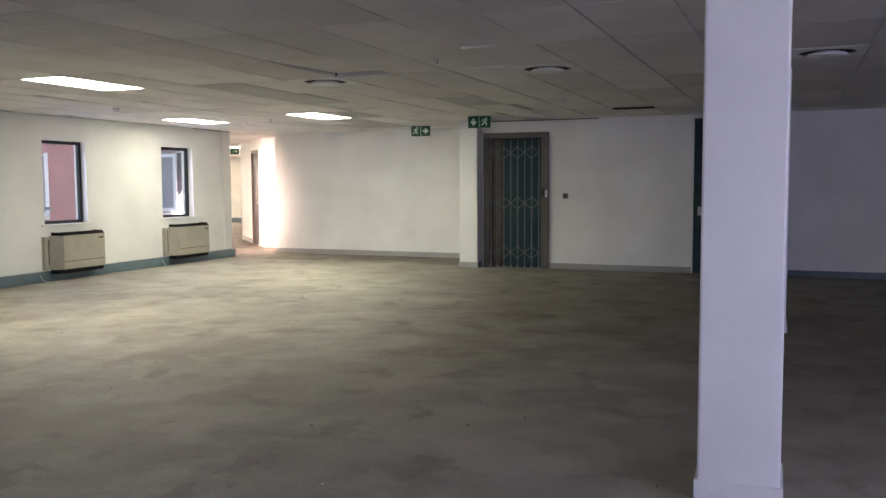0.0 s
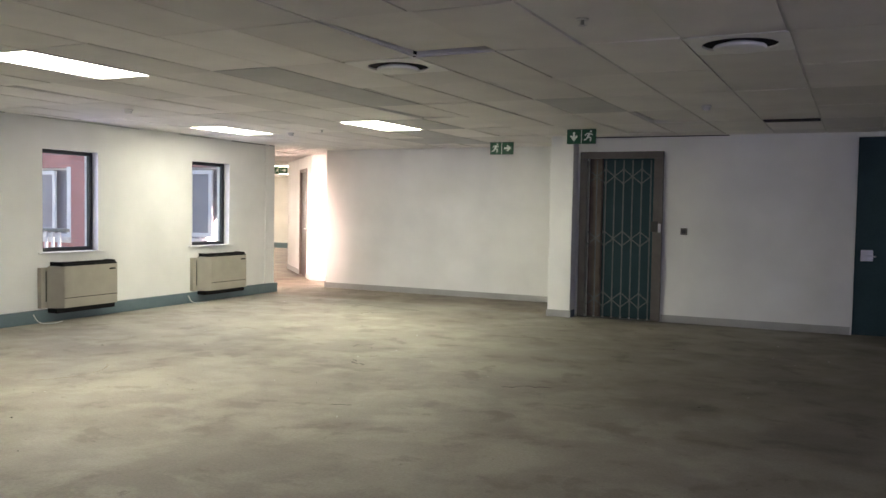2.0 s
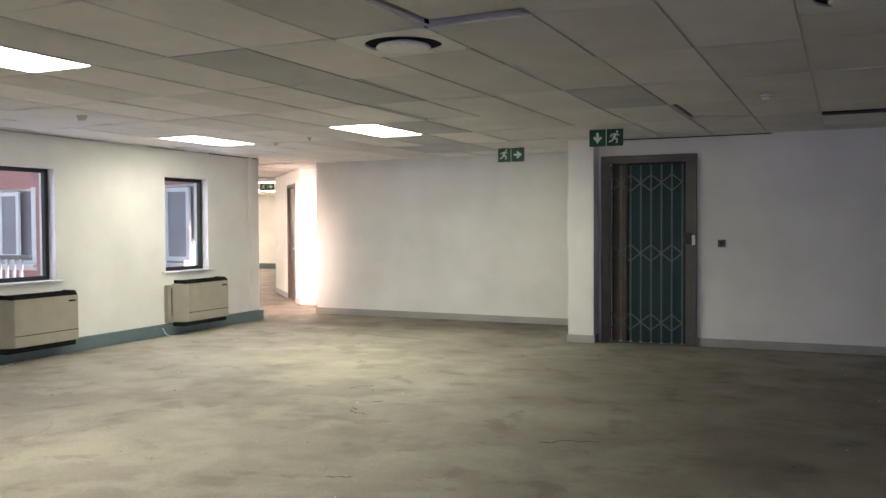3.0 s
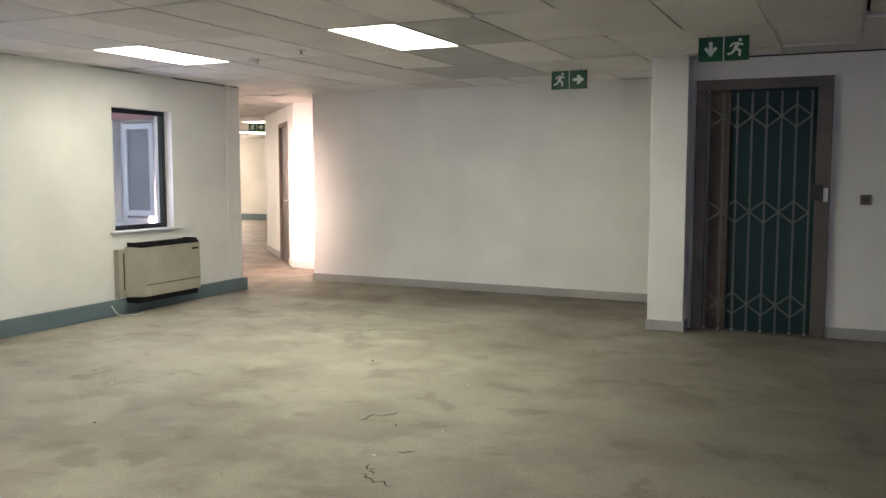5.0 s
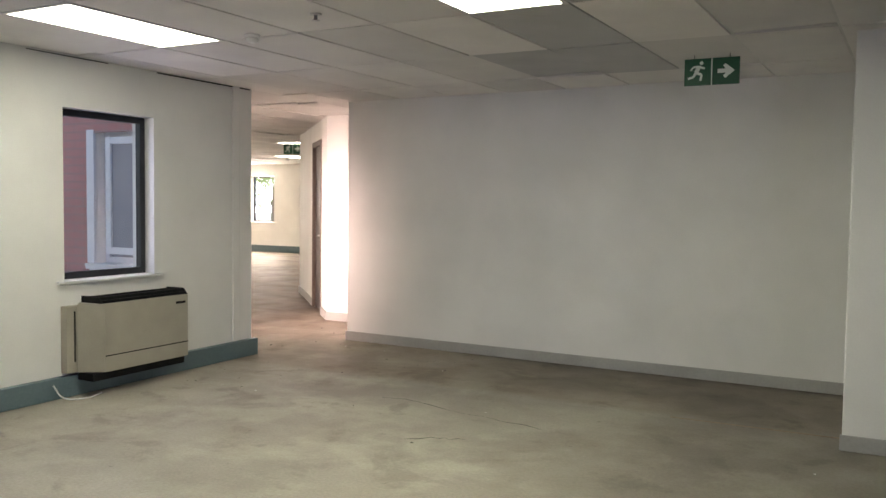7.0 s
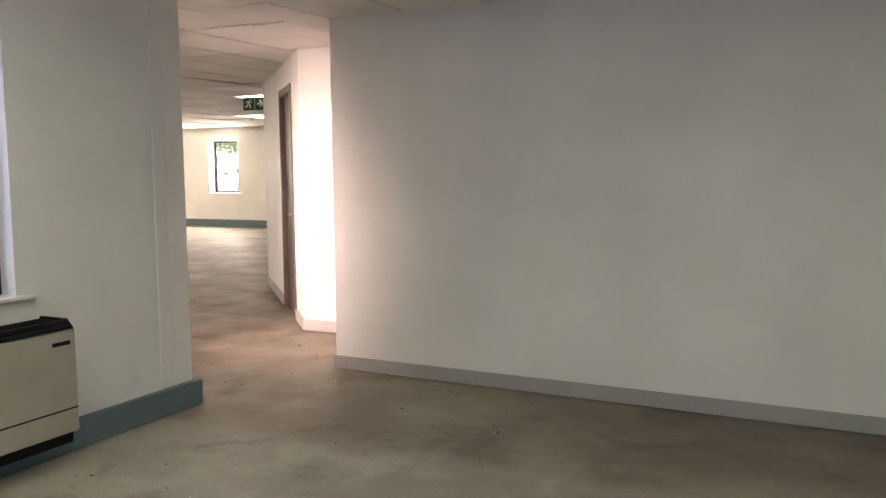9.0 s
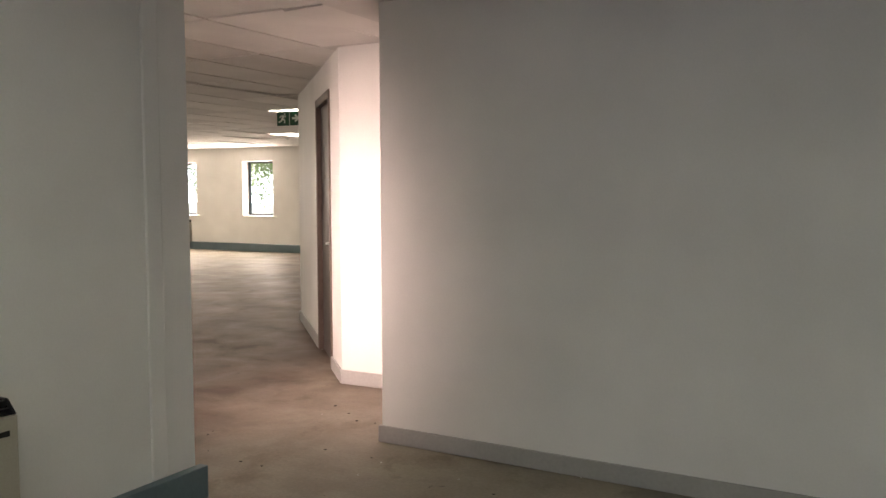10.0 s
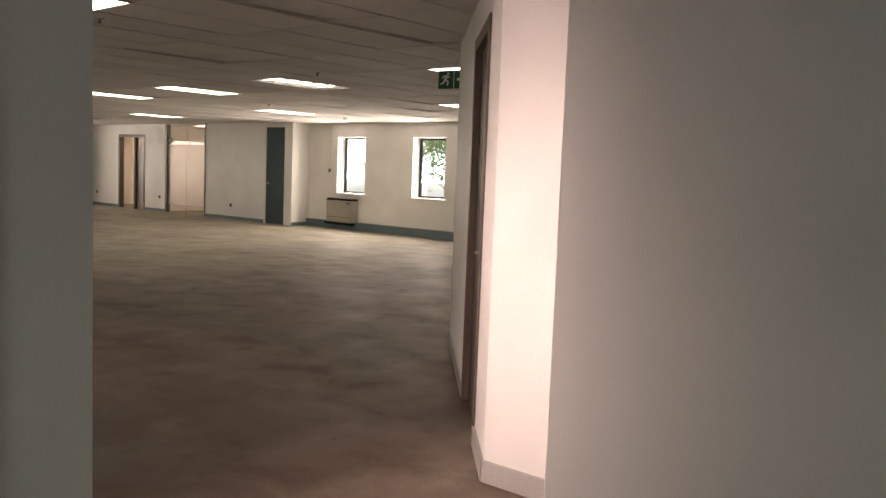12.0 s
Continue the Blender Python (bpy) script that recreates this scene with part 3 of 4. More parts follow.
d = thing("door_1", "dark teal door with brown side panel behind a gate", "door", pose(0, 0, 0), "", "structure")
part("leaf", slab(-4.785, DOOR_A[1] - 0.004, YG + 0.09, YG + 0.13, 0.006, 2.236, 0.003), TEAL, d)
side = part("side_panel", slab(DOOR_A[0] + 0.004, -4.788, YG + 0.07, YG + 0.13, 0.006, 2.236, 0.004), BROWN, d, "brown timber side panel")
part("bead", slab(-4.815, -4.795, YG + 0.055, YG + 0.069, 0.006, 2.236, 0.003), BROWN, side)
d = thing("door_2", "tall dark teal door reaching to the ceiling", "door", pose(0, 0, 0), "", "structure")
part("leaf", slab(DOOR_B[0] + 0.004, DOOR_B[1] - 0.004, YG + 0.012, YG + 0.055, 0.008, 2.466, 0.003), TEAL, d)
lever(d, -1.43, YG + 0.012, 1.0, CHROME)

d = thing("door_3", "brown-framed door in the slanted wall", "door", slant, "", "structure")
w0, w1 = DA
for a, c in ((w0 - 0.045, w0 + 0.02), (w1 - 0.02, w1 + 0.045)):
    part("frame_post", slab(a, c, -0.014, 0.12, 0.004, 2.29, 0.004), BROWN, d)
part("frame_head", slab(w0 + 0.02, w1 - 0.02, -0.012, 0.12, 2.22, 2.29, 0.004), BROWN, d)
part("leaf", slab(w0 + 0.022, w1 - 0.022, 0.03, 0.07, 0.006, 2.218, 0.003), DARKDOOR, d)
lever(d, w1 - 0.10, 0.03, 1.03, DARKSOCKET, -1)
d = thing("door_4", "dark teal door in the office partition", "door", pose(0, 0, 0), "", "structure")
part("leaf", slab(-26.526, -25.804, YO + 0.01, YO + 0.05, 0.006, 2.416, 0.003), TEAL, d)
lever(d, -26.43, YO + 0.01, 1.02, DARKSOCKET)
d = thing("door_5", "grey-framed office door standing open beside a narrow pane", "door", pose(0, 0, 0), "", "structure")
for a, c in ((OD[0] - 0.05, OD[0] + 0.03), (-32.94, -32.86), (OD[1] - 0.03, OD[1] + 0.05)):
    part("frame_post", slab(a, c, YO - 0.014, YO + 0.13, 0.004, 2.24, 0.004), TAUPE, d)
part("frame_head", slab(OD[0] + 0.03, OD[1] - 0.03, YO - 0.012, YO + 0.13, 2.15, 2.24, 0.004), TAUPE, d)
part("side_pane", slab(-32.858, OD[1] - 0.031, YO + 0.05, YO + 0.06, 0.01, 2.148), FROST, d)
leaf = part("leaf", slab(-32.99, -32.95, YO + 0.14, YO + 0.98, 0.006, 2.14, 0.003), BROWN, d, "brown leaf standing open")
d = thing("window_10", "full-height glazed office screen with frosted film", "window", pose(0, 0, 0), "", "structure")
fr = bmesh.new()
for a, c in ((GL[0] - 0.06, GL[0] + 0.03), (GL[1] - 0.02, GL[1] + 0.05)):
    box(fr, a, c, YO - 0.012, YO + 0.12, 0.004, 2.52, 0.004)
part("window_frame", fr, TAUPE, d)
for k in range(2):
    x0 = GL[0] + 0.032 + k * 0.94
    p = part("pane", slab(x0, x0 + 0.932, YO + 0.05, YO + 0.06, 0.01, 2.515), GLASS, d)
    p.visible_shadow = False
    part("film", slab(x0 + 0.002, x0 + 0.93, YO + 0.044, YO + 0.049, 0.25, 1.95), FROST, p, "frosted film on the glass")
part("closer", slab(GL[0] + 0.06, GL[0] + 0.24, YO + 0.02, YO + 0.044, 2.0, 2.13, 0.005), DARKSOCKET, d)


# ---- sliding security gate ----
gate = thing("security_gate", "closed grey steel concertina security gate over a dark door", "gate", pose(0, 0, 0))
part("lock_post", slab(-4.055, -3.93, YG - 0.05, YG - 0.002, 0.004, 2.225, 0.006), TAUPE, gate)
part("hinge_post", slab(-5.085, -4.985, YG - 0.05, YG - 0.002, 0.004, 2.225, 0.006), TAUPE, gate)
part("top_track", slab(-5.085, -3.93, YG - 0.055, YG - 0.002, 2.226, 2.32, 0.006), TAUPE, gate)
part("bottom_track", slab(-5.025, -4.055, YG - 0.045, YG - 0.015, 0.002, 0.012, 0.002), STEEL, gate)
part("lock", slab(-4.075, -3.985, YG - 0.068, YG - 0.051, 1.23, 1.37, 0.005), DARKSOCKET, gate, "dark lock case")
part("lock_plate", slab(-3.984, -3.945, YG - 0.056, YG - 0.051, 1.22, 1.34, 0.002), WHITE, gate)
pick = [-4.97 + 0.1245 * i for i in range(8)]
me = mesh_of("picket", slab(-0.009, 0.009, -0.006, 0.006, 0, 2.17, 0.002), STEEL)
for x in pick:
    p = new("picket", me)
    p.parent, p.matrix_basis = gate, pose(x, YG - 0.03, 0.03)
foot = mesh_of("roller", slab(-0.012, 0.012, -0.010, 0.010, 0, 0.02, 0.003), CHROME)
for x in pick:
    p = new("roller", foot)
    p.parent, p.matrix_basis = gate, pose(x, YG - 0.03, 0.0125)
cross = mesh_of("lattice_bar", slab(0, math.hypot(0.1245, 0.10), -0.003, 0.003, -0.008, 0.008, 0.0015), STEEL)
for z in (0.27, 1.12, 1.98):
    for i in range(len(pick) - 1):
        up = 1 if i % 2 else -1
        for s in (1, -1):
            p = new("lattice_bar", cross)
            start = z if i % 2 else z + s * 0.10
            p.parent = gate
            p.matrix_basis = pose(pick[i], YG - (0.0395 if s > 0 else 0.043), start) @ pose(0, 0, 0, 0, -s * up * math.degrees(math.atan2(0.10, 0.1245)), 0)


# ---- fan units ----
def fan_unit():
    """Wall-hung convector: x along the wall 0 to 1.0, y out of the wall to 0.28, z up from 0."""
    ob = thing("fan_coil_unit", "beige metal fan unit with black top grille below a window", "heater", None, "fan units under the windows")
    part("back_panel", slab(-0.02, 0.13, 0.001, 0.07, 0.0, 0.50, 0.004), BEIGE, ob)
    bm = bmesh.new()
    low = [(0.06, 0.075), (0.17, 0.25), (1.02, 0.25), (1.02, 0.004), (0.132, 0.004), (0.132, 0.075)]
    lo = [bm.verts.new((x, y, 0.0)) for x, y in low]
    hi = [bm.verts.new((x, y, 0.515)) for x, y in low]
    bm.faces.new(lo)
    bm.faces.new(hi[::-1])
    for i in range(len(low)):
        j = (i + 1) % len(low)
        bm.faces.new((lo[j], lo[i], hi[i], hi[j]))
    bmesh.ops.recalc_face_normals(bm, faces=bm.faces)
    bmesh.ops.bevel(bm, geom=bm.edges[:], offset=0.006, segments=2, affect="EDGES")
    part("body", bm, BEIGE, ob)
    part("side_slot", slab(0.042, 0.054, 0.0705, 0.073, 0.08, 0.46), GRILLE, ob, "dark slot beside the body")
    part("seam", slab(0.175, 1.015, 0.2495, 0.2515, 0.118, 0.126), GRILLE, ob)
    prof = [(0.02, 0.516), (0.245, 0.516), (0.20, 0.565), (0.02, 0.565)]
    for x0, x1 in ((0.15, 0.165), (1.0, 1.018)):
        bm = bmesh.new()
        a = [bm.verts.new((x0, y, z)) for y, z in prof]
        c = [bm.verts.new((x1, y, z)) for y, z in prof]
        bm.faces.new(a)
        bm.faces.new(c[::-1])
        for i in range(4):
            bm.faces.new((a[(i + 1) % 4], a[i], c[i], c[(i + 1) % 4]))
        bmesh.ops.recalc_face_normals(bm, faces=bm.faces)
        part("grille_end", bm, GRILLE, ob)
    fr = bmesh.new()
    for i in range(2):
        z = 0.518 + 0.024 * i
        y = 0.244 - 0.026 * i
        box(fr, 0.166, 0.999, y - 0.022, y, z, z + 0.022, 0.002)
    part("grille_front", fr, GRILLE, ob)
    part("grille_bed", slab(0.165, 1.0, 0.02, 0.235, 0.516, 0.53), GRILLE, ob)
    blade = mesh_of("grille_slat", slab(0.166, 0.999, -0.004, 0.004, 0, 0.026, 0.001), GRILLE)
    for i in range(9):
        p = new("grille_slat", blade)
        p.parent, p.matrix_basis = ob, pose(0, 0.035 + 0.022 * i, 0.531 + (0.0 if i < 7 else -0.004 * (i - 6)), 25, 0, 0)
    # black block in place of the deep shade beneath the body
    part("tray", slab(0.08, 1.0, 0.058, 0.225, -0.06, -0.002, 0.006), GRILLE, ob, "black block standing in for shade under the unit")
    part("badge", slab(0.88, 0.985, 0.2505, 0.253, 0.445, 0.465, 0.001), GRILLE, ob, "small black badge")
    pipe = rod(bmesh.new(), (0.3, 0.1, -0.07), (0.3, 0.1, 0.005), 0.02)
    rod(pipe, (0.3, 0.1, -0.06), (0.95, 0.1, -0.06), 0.02)
    part("pipe", pipe, GRILLE, ob, "dark pipe below the unit")
    return ob


unit = fan_unit()
# the wall faces +x: local x must run along +y and local y along +x, so the unit is mirrored in its mesh
flip = Matrix(((0, 1, 0, 0), (1, 0, 0, 0), (0, 0, 1, 0), (0, 0, 0, 1)))
done = set()
for o in unit.children:
    if o.data.name not in done:
        done.add(o.data.name)
        own = o.matrix_basis.copy() if o.name.startswith("grille_slat") else Matrix()
        o.data.transform(flip @ Matrix(own.to_3x3().to_4x4()))
        o.data.flip_normals()
for o in unit.children:
    x, y, z = o.matrix_basis.translation
    o.matrix_basis = Matrix.Translation((y, x, z))
unit.matrix_basis = pose(XL, 12.27, 0.18)
copy_thing(unit, pose(XL, 9.56, 0.18))
copy_thing(unit, pose(-24.72, YN, 0.18, 0, 0, -90))


# ---- ceiling lights ----
def panel_light(mat, label):
    ob = thing("ceiling_light", label, "ceiling light", None, "recessed ceiling lights")
    fr = bmesh.new()
    box(fr, -0.298, -0.272, -0.598, 0.598, -0.004, 0.05)
    box(fr, 0.272, 0.298, -0.598, 0.598, -0.004, 0.05)
    box(fr, -0.272, 0.272, -0.598, -0.572, -0.0035, 0.0495)
    box(fr, -0.272, 0.272, 0.572, 0.598, -0.0035, 0.0495)
    part("frame", fr, TBAR, ob)
    part("diffuser", slab(-0.273, 0.273, -0.573, 0.573, 0.0, 0.012), mat, ob)
    return ob


lamp = panel_light(TUBE, "lit white fluorescent panel recessed in the ceiling")
lamp.matrix_basis = GRID @ pose(*LIGHTS1[0], H)
lamp = panel_light(TUBE_NEW, "bright white fluorescent panel recessed in the ceiling")
lamp.matrix_basis = GRID @ pose(*LIGHTS1[1], H)
lamp = panel_light(TUBE_OLD, "lit white fluorescent panel near the window wall")
lamp.matrix_basis = GRID @ pose(*LIGHTS1[2], H)
lamp = panel_light(TUBE2, "lit warm-white fluorescent panel recessed in the ceiling")
lamp.matrix_basis = pose(*LIGHTS2[0], H)
for p in LIGHTS2[1:]:
    copy_thing(lamp, pose(*p, H))
ob = thing("ceiling_light", "louvred fluorescent fitting with bare lit tubes", "ceiling light", pose(*LOUVRE, H), "recessed ceiling lights")
part("tray", slab(-0.29, 0.29, -0.59, 0.59, 0.06, 0.08), TBAR, ob)
for x in (-0.18, 0.0, 0.18):
    part("tube", rod(bmesh.new(), (x, -0.56, 0.035), (x, 0.56, 0.035), 0.014, 8), BARE, ob, "lit fluorescent tube")
for i in range(5):
    part("louvre", slab(-0.29, 0.29, -0.44 + i * 0.22, -0.437 + i * 0.22, -0.003, 0.015), TBAR, ob)
# added panels, unseen, that give the offices their warm daylight tone
for x in (-30.2, -33.5):
    lamp = panel_light(OFFICE_FILL, "unseen warm panel added to brighten a small office")
    lamp.matrix_basis = pose(x, 27.95, H - 0.02)


# ---- air diffusers ----
def lathe(profile, sides=40):
    bm = bmesh.new()
    rings = [[bm.verts.new((r * math.cos(2 * math.pi * i / sides), r * math.sin(2 * math.pi * i / sides), z)) for i in range(sides)] for r, z in profile]
    for a, c in zip(rings, rings[1:]):
        for i in range(sides):
            j = (i + 1) % sides
            bm.faces.new((a[i], a[j], c[j], c[i]))
    bm.faces.new(rings[0][::-1])
    bm.faces.new(rings[-1])
    bmesh.ops.recalc_face_normals(bm, faces=bm.faces)
    for f in bm.faces:
        f.smooth = len(f.verts) == 4
    return bm


def vent():
    ob = thing("air_diffuser", "round white air diffuser in a square ceiling plate", "air vent", None, "round air diffusers in the ceiling")
    ring = bmesh.new()
    sides, outer, inner = 48, [], []
    for i in range(sides):
        a = 2 * math.pi * (i + 0.5) / sides
        k = 0.297 / max(abs(math.cos(a)), abs(math.sin(a)))
        outer.append((k * math.cos(a), k * math.sin(a)))
        inner.append((0.225 * math.cos(a), 0.225 * math.sin(a)))
    lv = [[ring.verts.new((x, y, z)) for x, y in pts] for pts, z in ((outer, 0.006), (outer, -0.004), (inner, -0.008), (inner, 0.004))]
    for a, c in zip(lv, lv[1:]):
        for i in range(sides):
            j = (i + 1) % sides
            ring.faces.new((a[i], a[j], c[j], c[i]))
    bmesh.ops.recalc_face_normals(ring, faces=ring.faces)
    part("plate", ring, WHITE, ob)
    part("throat", lathe([(0.228, 0.005), (0.226, 0.012), (0.21, 0.012), (0.19, 0.075), (0.02, 0.078)][::-1]), GRILLE, ob, "dark throat of the duct")
    part("disc", lathe([(0.04, 0.02), (0.15, -0.012), (0.16, -0.024), (0.145, -0.036), (0.06, -0.039)]), WHITE, ob)
    part("stem", rod(bmesh.new(), (0, 0, 0.0), (0, 0, 0.055), 0.02), GRILLE, ob)
    return ob


v = vent()
v.matrix_basis = GRID @ pose(*VENTS1[0], H)
for p in VENTS1[1:]:
    copy_thing(v, GRID @ pose(*p, H))
slot = thing("air_slot", "dark slot vent in the ceiling boards", "air vent", pose(-2.27, 12.28, H - 0.001, 0, 0, 0))
part("slot_body", slab(-0.29, 0.29, -0.10, 0.10, -0.012, -0.001, 0.003), GRILLE, slot)
for i in range(3):
    part("slot_blade", slab(-0.28, 0.28, -0.06 + i * 0.06, -0.05 + i * 0.06, -0.018, -0.012, 0.001), DARKSOCKET, slot)


# ---- detectors and sprinklers ----
def detector():
    ob = thing("smoke_detector", "small white smoke detector on the ceiling", "detector", None, "ceiling detectors")
    part("base", lathe([(0.048, -0.001), (0.05, -0.012), (0.046, -0.02)], 24), WHITE, ob)
    part("head", lathe([(0.036, -0.0205), (0.04, -0.03), (0.034, -0.048), (0.016, -0.054)], 24), WHITE, ob)
    return ob


dt = detector()
spots = [(-8.96, 9.34), (-8.87, 12.30), (-2.97, 10.78), (-18.5, 24.9), (-22.5, 25.9)]
dt.matrix_basis = pose(*spots[0], H)
for p in spots[1:]:
    copy_thing(dt, pose(*p, H))
sp = thing("sprinkler", "small metal sprinkler head below the ceiling", "sprinkler", pose(-8.14, 11.98, H), "ceiling sprinklers")
part("rose", lathe([(0.035, -0.001), (0.033, -0.008)], 20), CHROME, sp)
part("head", lathe([(0.010, -0.0085), (0.010, -0.035), (0.022, -0.036), (0.022, -0.039)], 16), CHROME, sp)
for p in ((-3.08, 6.75), (-16.55, 20.0), (-21.2, 22.9), (-15.4, 16.83)):
    copy_thing(sp, pose(*p, H))


# ---- exit signs ----
def exit_sign(first):
    """Two green plates side by side; x across, front towards -y, hung from z = 0. first: which plate holds the running figure."""
    ob = thing("exit_sign", "green hanging exit sign with white arrow and running figure", "exit sign", None, "hanging exit signs")
    for k in range(2):
        x = -0.186 + k * 0.190
        part("plate", slab(x, x + 0.182, -0.006, 0.006, -0.21, -0.025, 0.002), GREEN, ob)
    for x in (-0.12, 0.12):
        part("hanger", rod(bmesh.new(), (x, 0, -0.026), (x, 0, 0.001), 0.003, 6), STEEL, ob)
    part("divider", slab(-0.0035, 0.0035, -0.0062, 0.0062, -0.21, -0.025), SIGNWHITE, ob)
    cx = -0.095 if first == 0 else 0.095
    man = bmesh.new()
    for a, c, r in (((0.012, 0.040), (-0.012, -0.005), 0.014), ((-0.012, -0.005), (0.028, -0.020), 0.009), ((0.028, -0.020), (0.020, -0.062), 0.008),
                    ((-0.012, -0.005), (-0.030, -0.035), 0.009), ((-0.030, -0.035), (-0.065, -0.045), 0.008), ((0.012, 0.036), (0.048, 0.022), 0.007),
                    ((0.010, 0.038), (-0.030, 0.034), 0.007), ((-0.030, 0.034), (-0.048, 0.010), 0.006)):
        d = Vector((c[0] - a[0], 0, c[1] - a[1]))
        n = Vector((-d.z, 0, d.x)).normalized() * r
        pts = [Vector((a[0], 0, a[1])) + n, Vector((c[0], 0, c[1])) + n, Vector((c[0], 0, c[1])) - n, Vector((a[0], 0, a[1])) - n]
        f = [man.verts.new((p.x, -0.0085, p.z)) for p in pts]
        g = [man.verts.new((p.x, -0.0062, p.z)) for p in pts]
        man.faces.new(f)
        for i in range(4):
            man.faces.new((f[(i + 1) % 4], f[i], g[i], g[(i + 1) % 4]))
    rod(man, (0.026, -0.0088, 0.060), (0.026, -0.0062, 0.060), 0.013, 12)
    bmesh.ops.recalc_face_normals(man, faces=man.faces)
    part("running_figure", man, SIGNWHITE, ob, "", pose(cx, 0, -0.117))
    arrow = [(-0.055, 0.014), (0.0, 0.014), (-0.018, 0.034), (-0.002, 0.05), (0.06, 0.0), (-0.002, -0.05), (-0.018, -0.034), (0.0, -0.014), (-0.055, -0.014)]
    part("arrow", prism(arrow, 0.0023), SIGNWHITE, ob, "", pose(-cx, -0.0085, -0.117, 0, 0 if first == 0 else 90, 0))
    return ob


sign = exit_sign(0)
sign.matrix_basis = pose(-6.38, 14.18, H)
copy_thing(sign, pose(-14.77, 20.30, H + 0.0, 0, 0, 8))
sign = exit_sign(1)
sign.matrix_basis = pose(-4.72, 12.62, H + 0.01)


# ---- wall plates, cables ----
def plate(name, label, m, dark):
    ob = thing(name, label, "socket", m, "wall plates")
    part("face", slab(-0.044, 0.044, -0.012, -0.001, -0.044, 0.044, 0.004), TAUPE if not dark else DARKSOCKET, ob)
    part("insert", slab(-0.024, 0.024, -0.016, -0.0125, -0.024, 0.024, 0.003), DARKSOCKET if not dark else GRILLE, ob)
    return ob


plate("wall_switch", "grey-brown wall switch with dark centre", pose(-3.645, YG, 1.24), False)
plate("wall_switch", "small grey-brown switch above the fan unit", pose(-24.74, YN, 1.40), False)
for x, z in ((-28.0, 0.38), (-31.5, 0.43), (-35.2, 0.42)):
    plate("wall_socket", "dark power socket low on the partition", pose(x, YO, z), True)
structure("trim_cable_cover", slab(-24.75, -24.73, YN - 0.012, YN - 0.001, 1.46, H - 0.001), WHITE, "thin white conduit above a switch", "trim")


def cable(label, pts):
    cu = bpy.data.curves.new("cable", "CURVE")
    cu.dimensions, cu.bevel_depth, cu.bevel_resolution = "3D", 0.006, 2
    s = cu.splines.new("BEZIER")
    s.bezier_points.add(len(pts) - 1)
    for bp, p in zip(s.bezier_points, pts):
        bp.co, bp.handle_left_type, bp.handle_right_type = p, "AUTO", "AUTO"
    cu.materials.append(WHITE)
    return tagged(new("cable", cu), label, "cable")


for y in (12.29, 9.58):
    cable("loose white cable trailing on the floor below a fan unit", [(XL + 0.085, y - 0.17, 0.12), (XL + 0.12, y - 0.12, 0.03), (XL + 0.19, y + 0.0, 0.007),
          (XL + 0.15, y + 0.2, 0.007)])


# ---- cracks, lines and chips on the screed ----
CRACK = grain("crack_shadow", (0.035, 0.03, 0.025), (0.06, 0.05, 0.04), 6, 60, 0.9, 0, 0)


def crack(bm, a, c, width, seed, steps=9):
    """A thin jagged line on the floor from a to c, wider in places."""
    rnd = random.Random(seed)
    a, c = Vector((*a, 0)), Vector((*c, 0))
    side = Vector((-(c - a).y, (c - a).x, 0)).normalized()
    rows = []
    for i in range(steps + 1):
        p = a.lerp(c, i / steps) + side * rnd.uniform(-0.13, 0.13) * min((c - a).length, 0.3)
        w = width * rnd.uniform(0.1, 0.75) * (0.2 if i in (0, steps) else 1)
        rows.append([bm.verts.new((q.x, q.y, z)) for q, z in ((p - side * w, 0.0006), (p - side * w, 0.0016), (p + side * w, 0.0016), (p + side * w, 0.0006))])
    for p, q in zip(rows, rows[1:]):
        for i in range(3):
            bm.faces.new((p[i], p[i + 1], q[i + 1], q[i]))
    return bm


for k, (a, c, w) in enumerate((((-6.47, 10.02), (-6.33, 10.27), 0.010), ((-6.0, 9.22), (-5.78, 9.12), 0.012), ((-6.05, 9.35), (-5.93, 9.25), 0.008),
                               ((-5.98, 9.58), (-5.90, 9.63), 0.012), ((-4.30, 8.85), (-3.92, 9.05), 0.010), ((-5.2, 7.6), (-5.05, 7.66), 0.012),
                               ((-7.9, 12.6), (-7.55, 12.75), 0.009), ((-8.6, 13.5), (-7.2, 13.25), 0.006))):
    structure("trim_floor_crack", crack(bmesh.new(), a, c, w, 60 + k), CRACK, "short dark crack in the bare screed", "floor crack")
bm = bmesh.new()
for k in range(14):
    a, c = (math.pi * (0.62 * v / 14 - 0.28) for v in (k, k + 1))
    crack(bm, (-8.10 + 0.46 * math.cos(a), 7.55 + 0.50 * math.sin(a)), (-8.10 + 0.46 * math.cos(c), 7.55 + 0.50 * math.sin(c)), 0.007, 90 + k, 3)
structure("trim_floor_arc", bm, GLUE, "thin curved brown line of old glue on the floor", "floor mark")
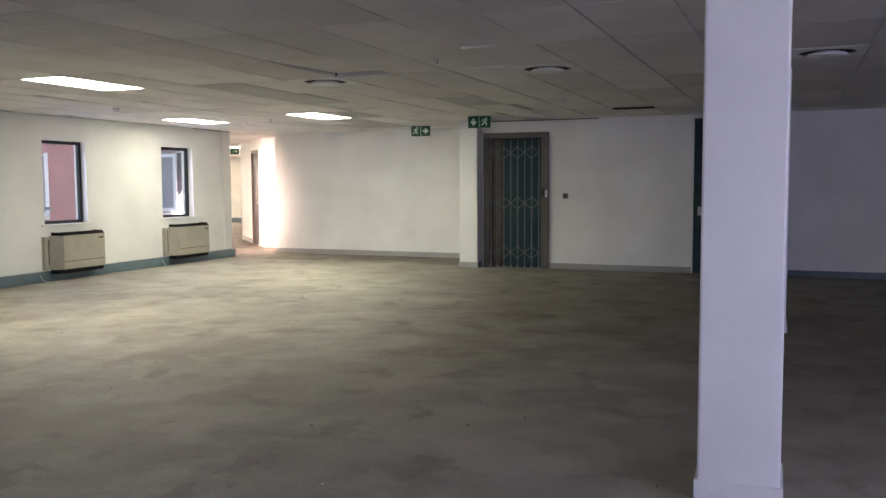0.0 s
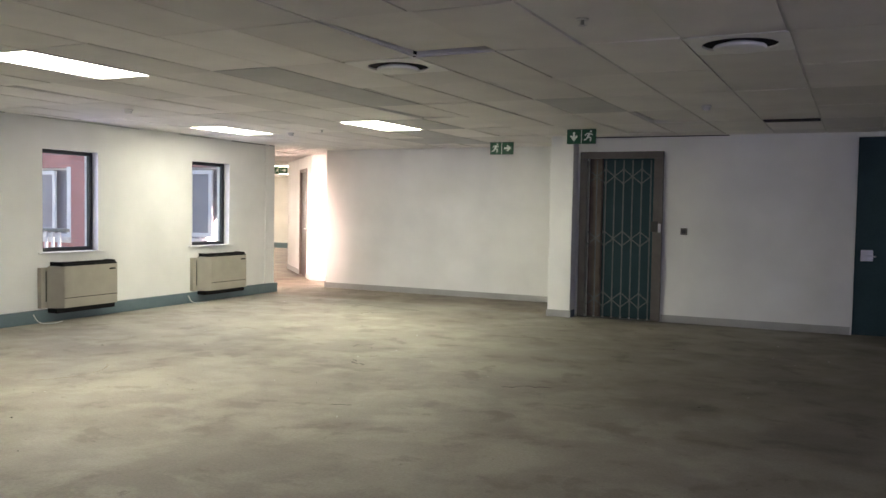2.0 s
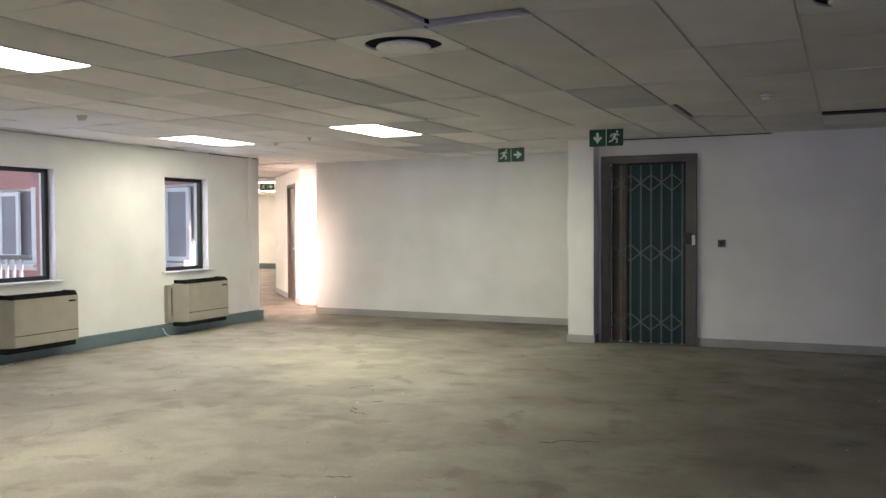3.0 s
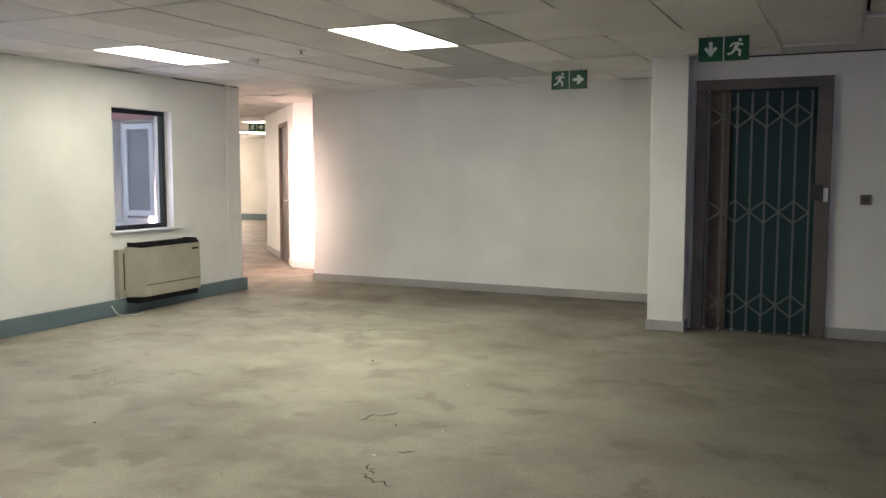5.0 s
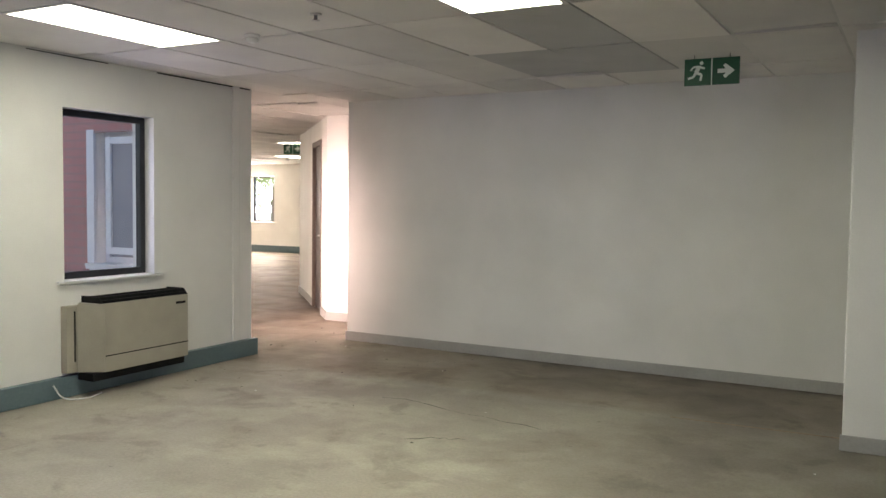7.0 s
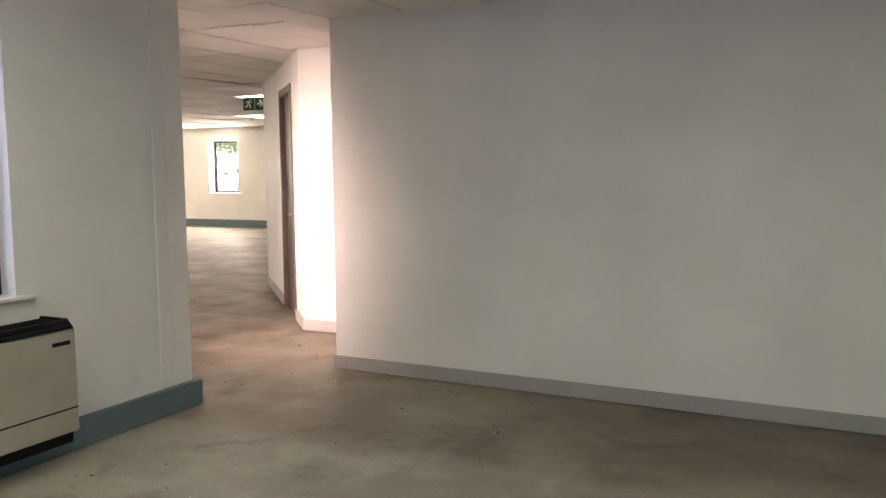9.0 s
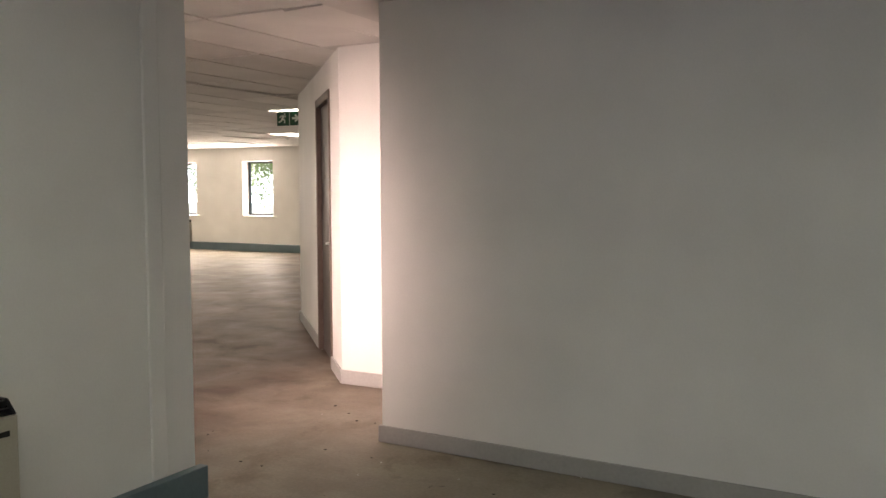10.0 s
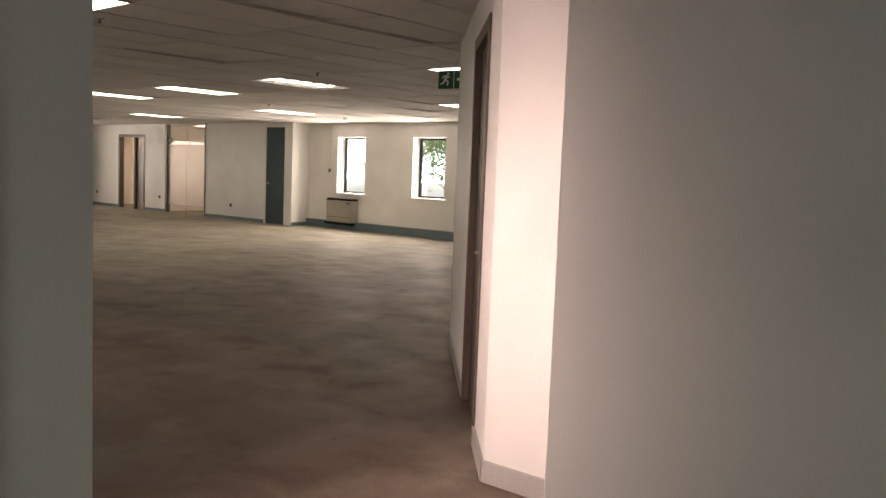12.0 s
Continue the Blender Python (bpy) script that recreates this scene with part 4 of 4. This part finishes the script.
for name, label, mat, count, sizes, seed in (("floor_chips", "small dark chips and dirt scattered on the screed", CRACK, 110, (0.004, 0.011), 31),
                                             ("plaster_crumbs", "pale plaster crumbs scattered on the screed", WALL, 60, (0.003, 0.009), 37)):
    rnd, bm = random.Random(seed), bmesh.new()
    for _ in range(count):
        x, y = rnd.uniform(-10.4, 0.5), rnd.uniform(1.5, 13.6)
        if rnd.random() < 0.35:
            x, y = rnd.uniform(-11.4, -8.6), rnd.uniform(14.6, 16.6) if rnd.random() < 0.6 else rnd.uniform(13.0, 15.3)
        r, turn_by = rnd.uniform(*sizes), rnd.uniform(0, 6.28)
        pts = [(x + r * rnd.uniform(0.5, 1.2) * math.cos(turn_by + i * 1.2566), y + r * rnd.uniform(0.5, 1.2) * math.sin(turn_by + i * 1.2566)) for i in range(5)]
        lo, hi = [bm.verts.new((*p, 0.0004)) for p in pts], [bm.verts.new((p[0], p[1], r * 0.35)) for p in pts]
        bm.faces.new(hi)
        for i in range(5):
            bm.faces.new((lo[i], lo[(i + 1) % 5], hi[(i + 1) % 5], hi[i]))
    tagged(new(name, mesh_of(name, bm, mat)), label, "debris", "", "stuff")


# ---- trees outside ----
def tree(x, y, height, seed):
    rnd = random.Random(seed)
    ob = thing("tree", "leafy green tree standing on the grass outside", "tree", pose(x, y, -0.45), "trees outside the windows")
    tr = rod(bmesh.new(), (0, 0, 0), (0.1, 0, height * 0.45), 0.2, 10, 0.12)
    ends = []
    for i in range(9):
        a, up = rnd.uniform(0, 6.28), rnd.uniform(0.2, 0.45) * height
        e = (math.cos(a) * rnd.uniform(1.0, 2.2), math.sin(a) * rnd.uniform(1.0, 2.2), up + rnd.uniform(0.1, 0.45) * height)
        rod(tr, (0.05, 0, up), e, 0.04, 6, 0.012)
        ends.append(e)
    part("trunk", tr, BARK, ob)
    vs, fs = [], []
    for e in ends:
        for _ in range(6):
            c = [e[k] + rnd.gauss(0, 0.45) for k in range(3)]
            for _ in range(75):
                p = Vector(c) + Vector((rnd.gauss(0, 0.3), rnd.gauss(0, 0.3), rnd.gauss(0, 0.25)))
                u = Vector((rnd.gauss(0, 1), rnd.gauss(0, 1), rnd.gauss(0, 1))).normalized()
                w = u.orthogonal().normalized()
                n = len(vs)
                vs += [p - u * 0.08, p + w * 0.04, p + u * 0.08, p - w * 0.04]
                fs.append((n, n + 1, n + 2, n + 3))
    me = bpy.data.meshes.new("crown")
    me.from_pydata([tuple(q) for q in vs], [], fs)
    me.materials.append(LEAF)
    cr = new("crown", me)
    cr.parent = ob
    return ob


for k, (x, y, h) in enumerate(((-27.6, 39.5, 5.0), (-34.5, 44, 6.0), (-40.5, 47.5, 6.0))):
    tree(x, y, h, 20 + k)
# emissive sheet added so the far windows look white from inside
BACKDROP_GLOW = glowing("backdrop_glow", (0.95, 0.98, 1.0), 5.0)
structure("backdrop", slab(-160, 60, 120, 120.5, -0.45, 45), BACKDROP_GLOW, "glowing sheet standing in for bright sky beyond the trees", "backdrop")
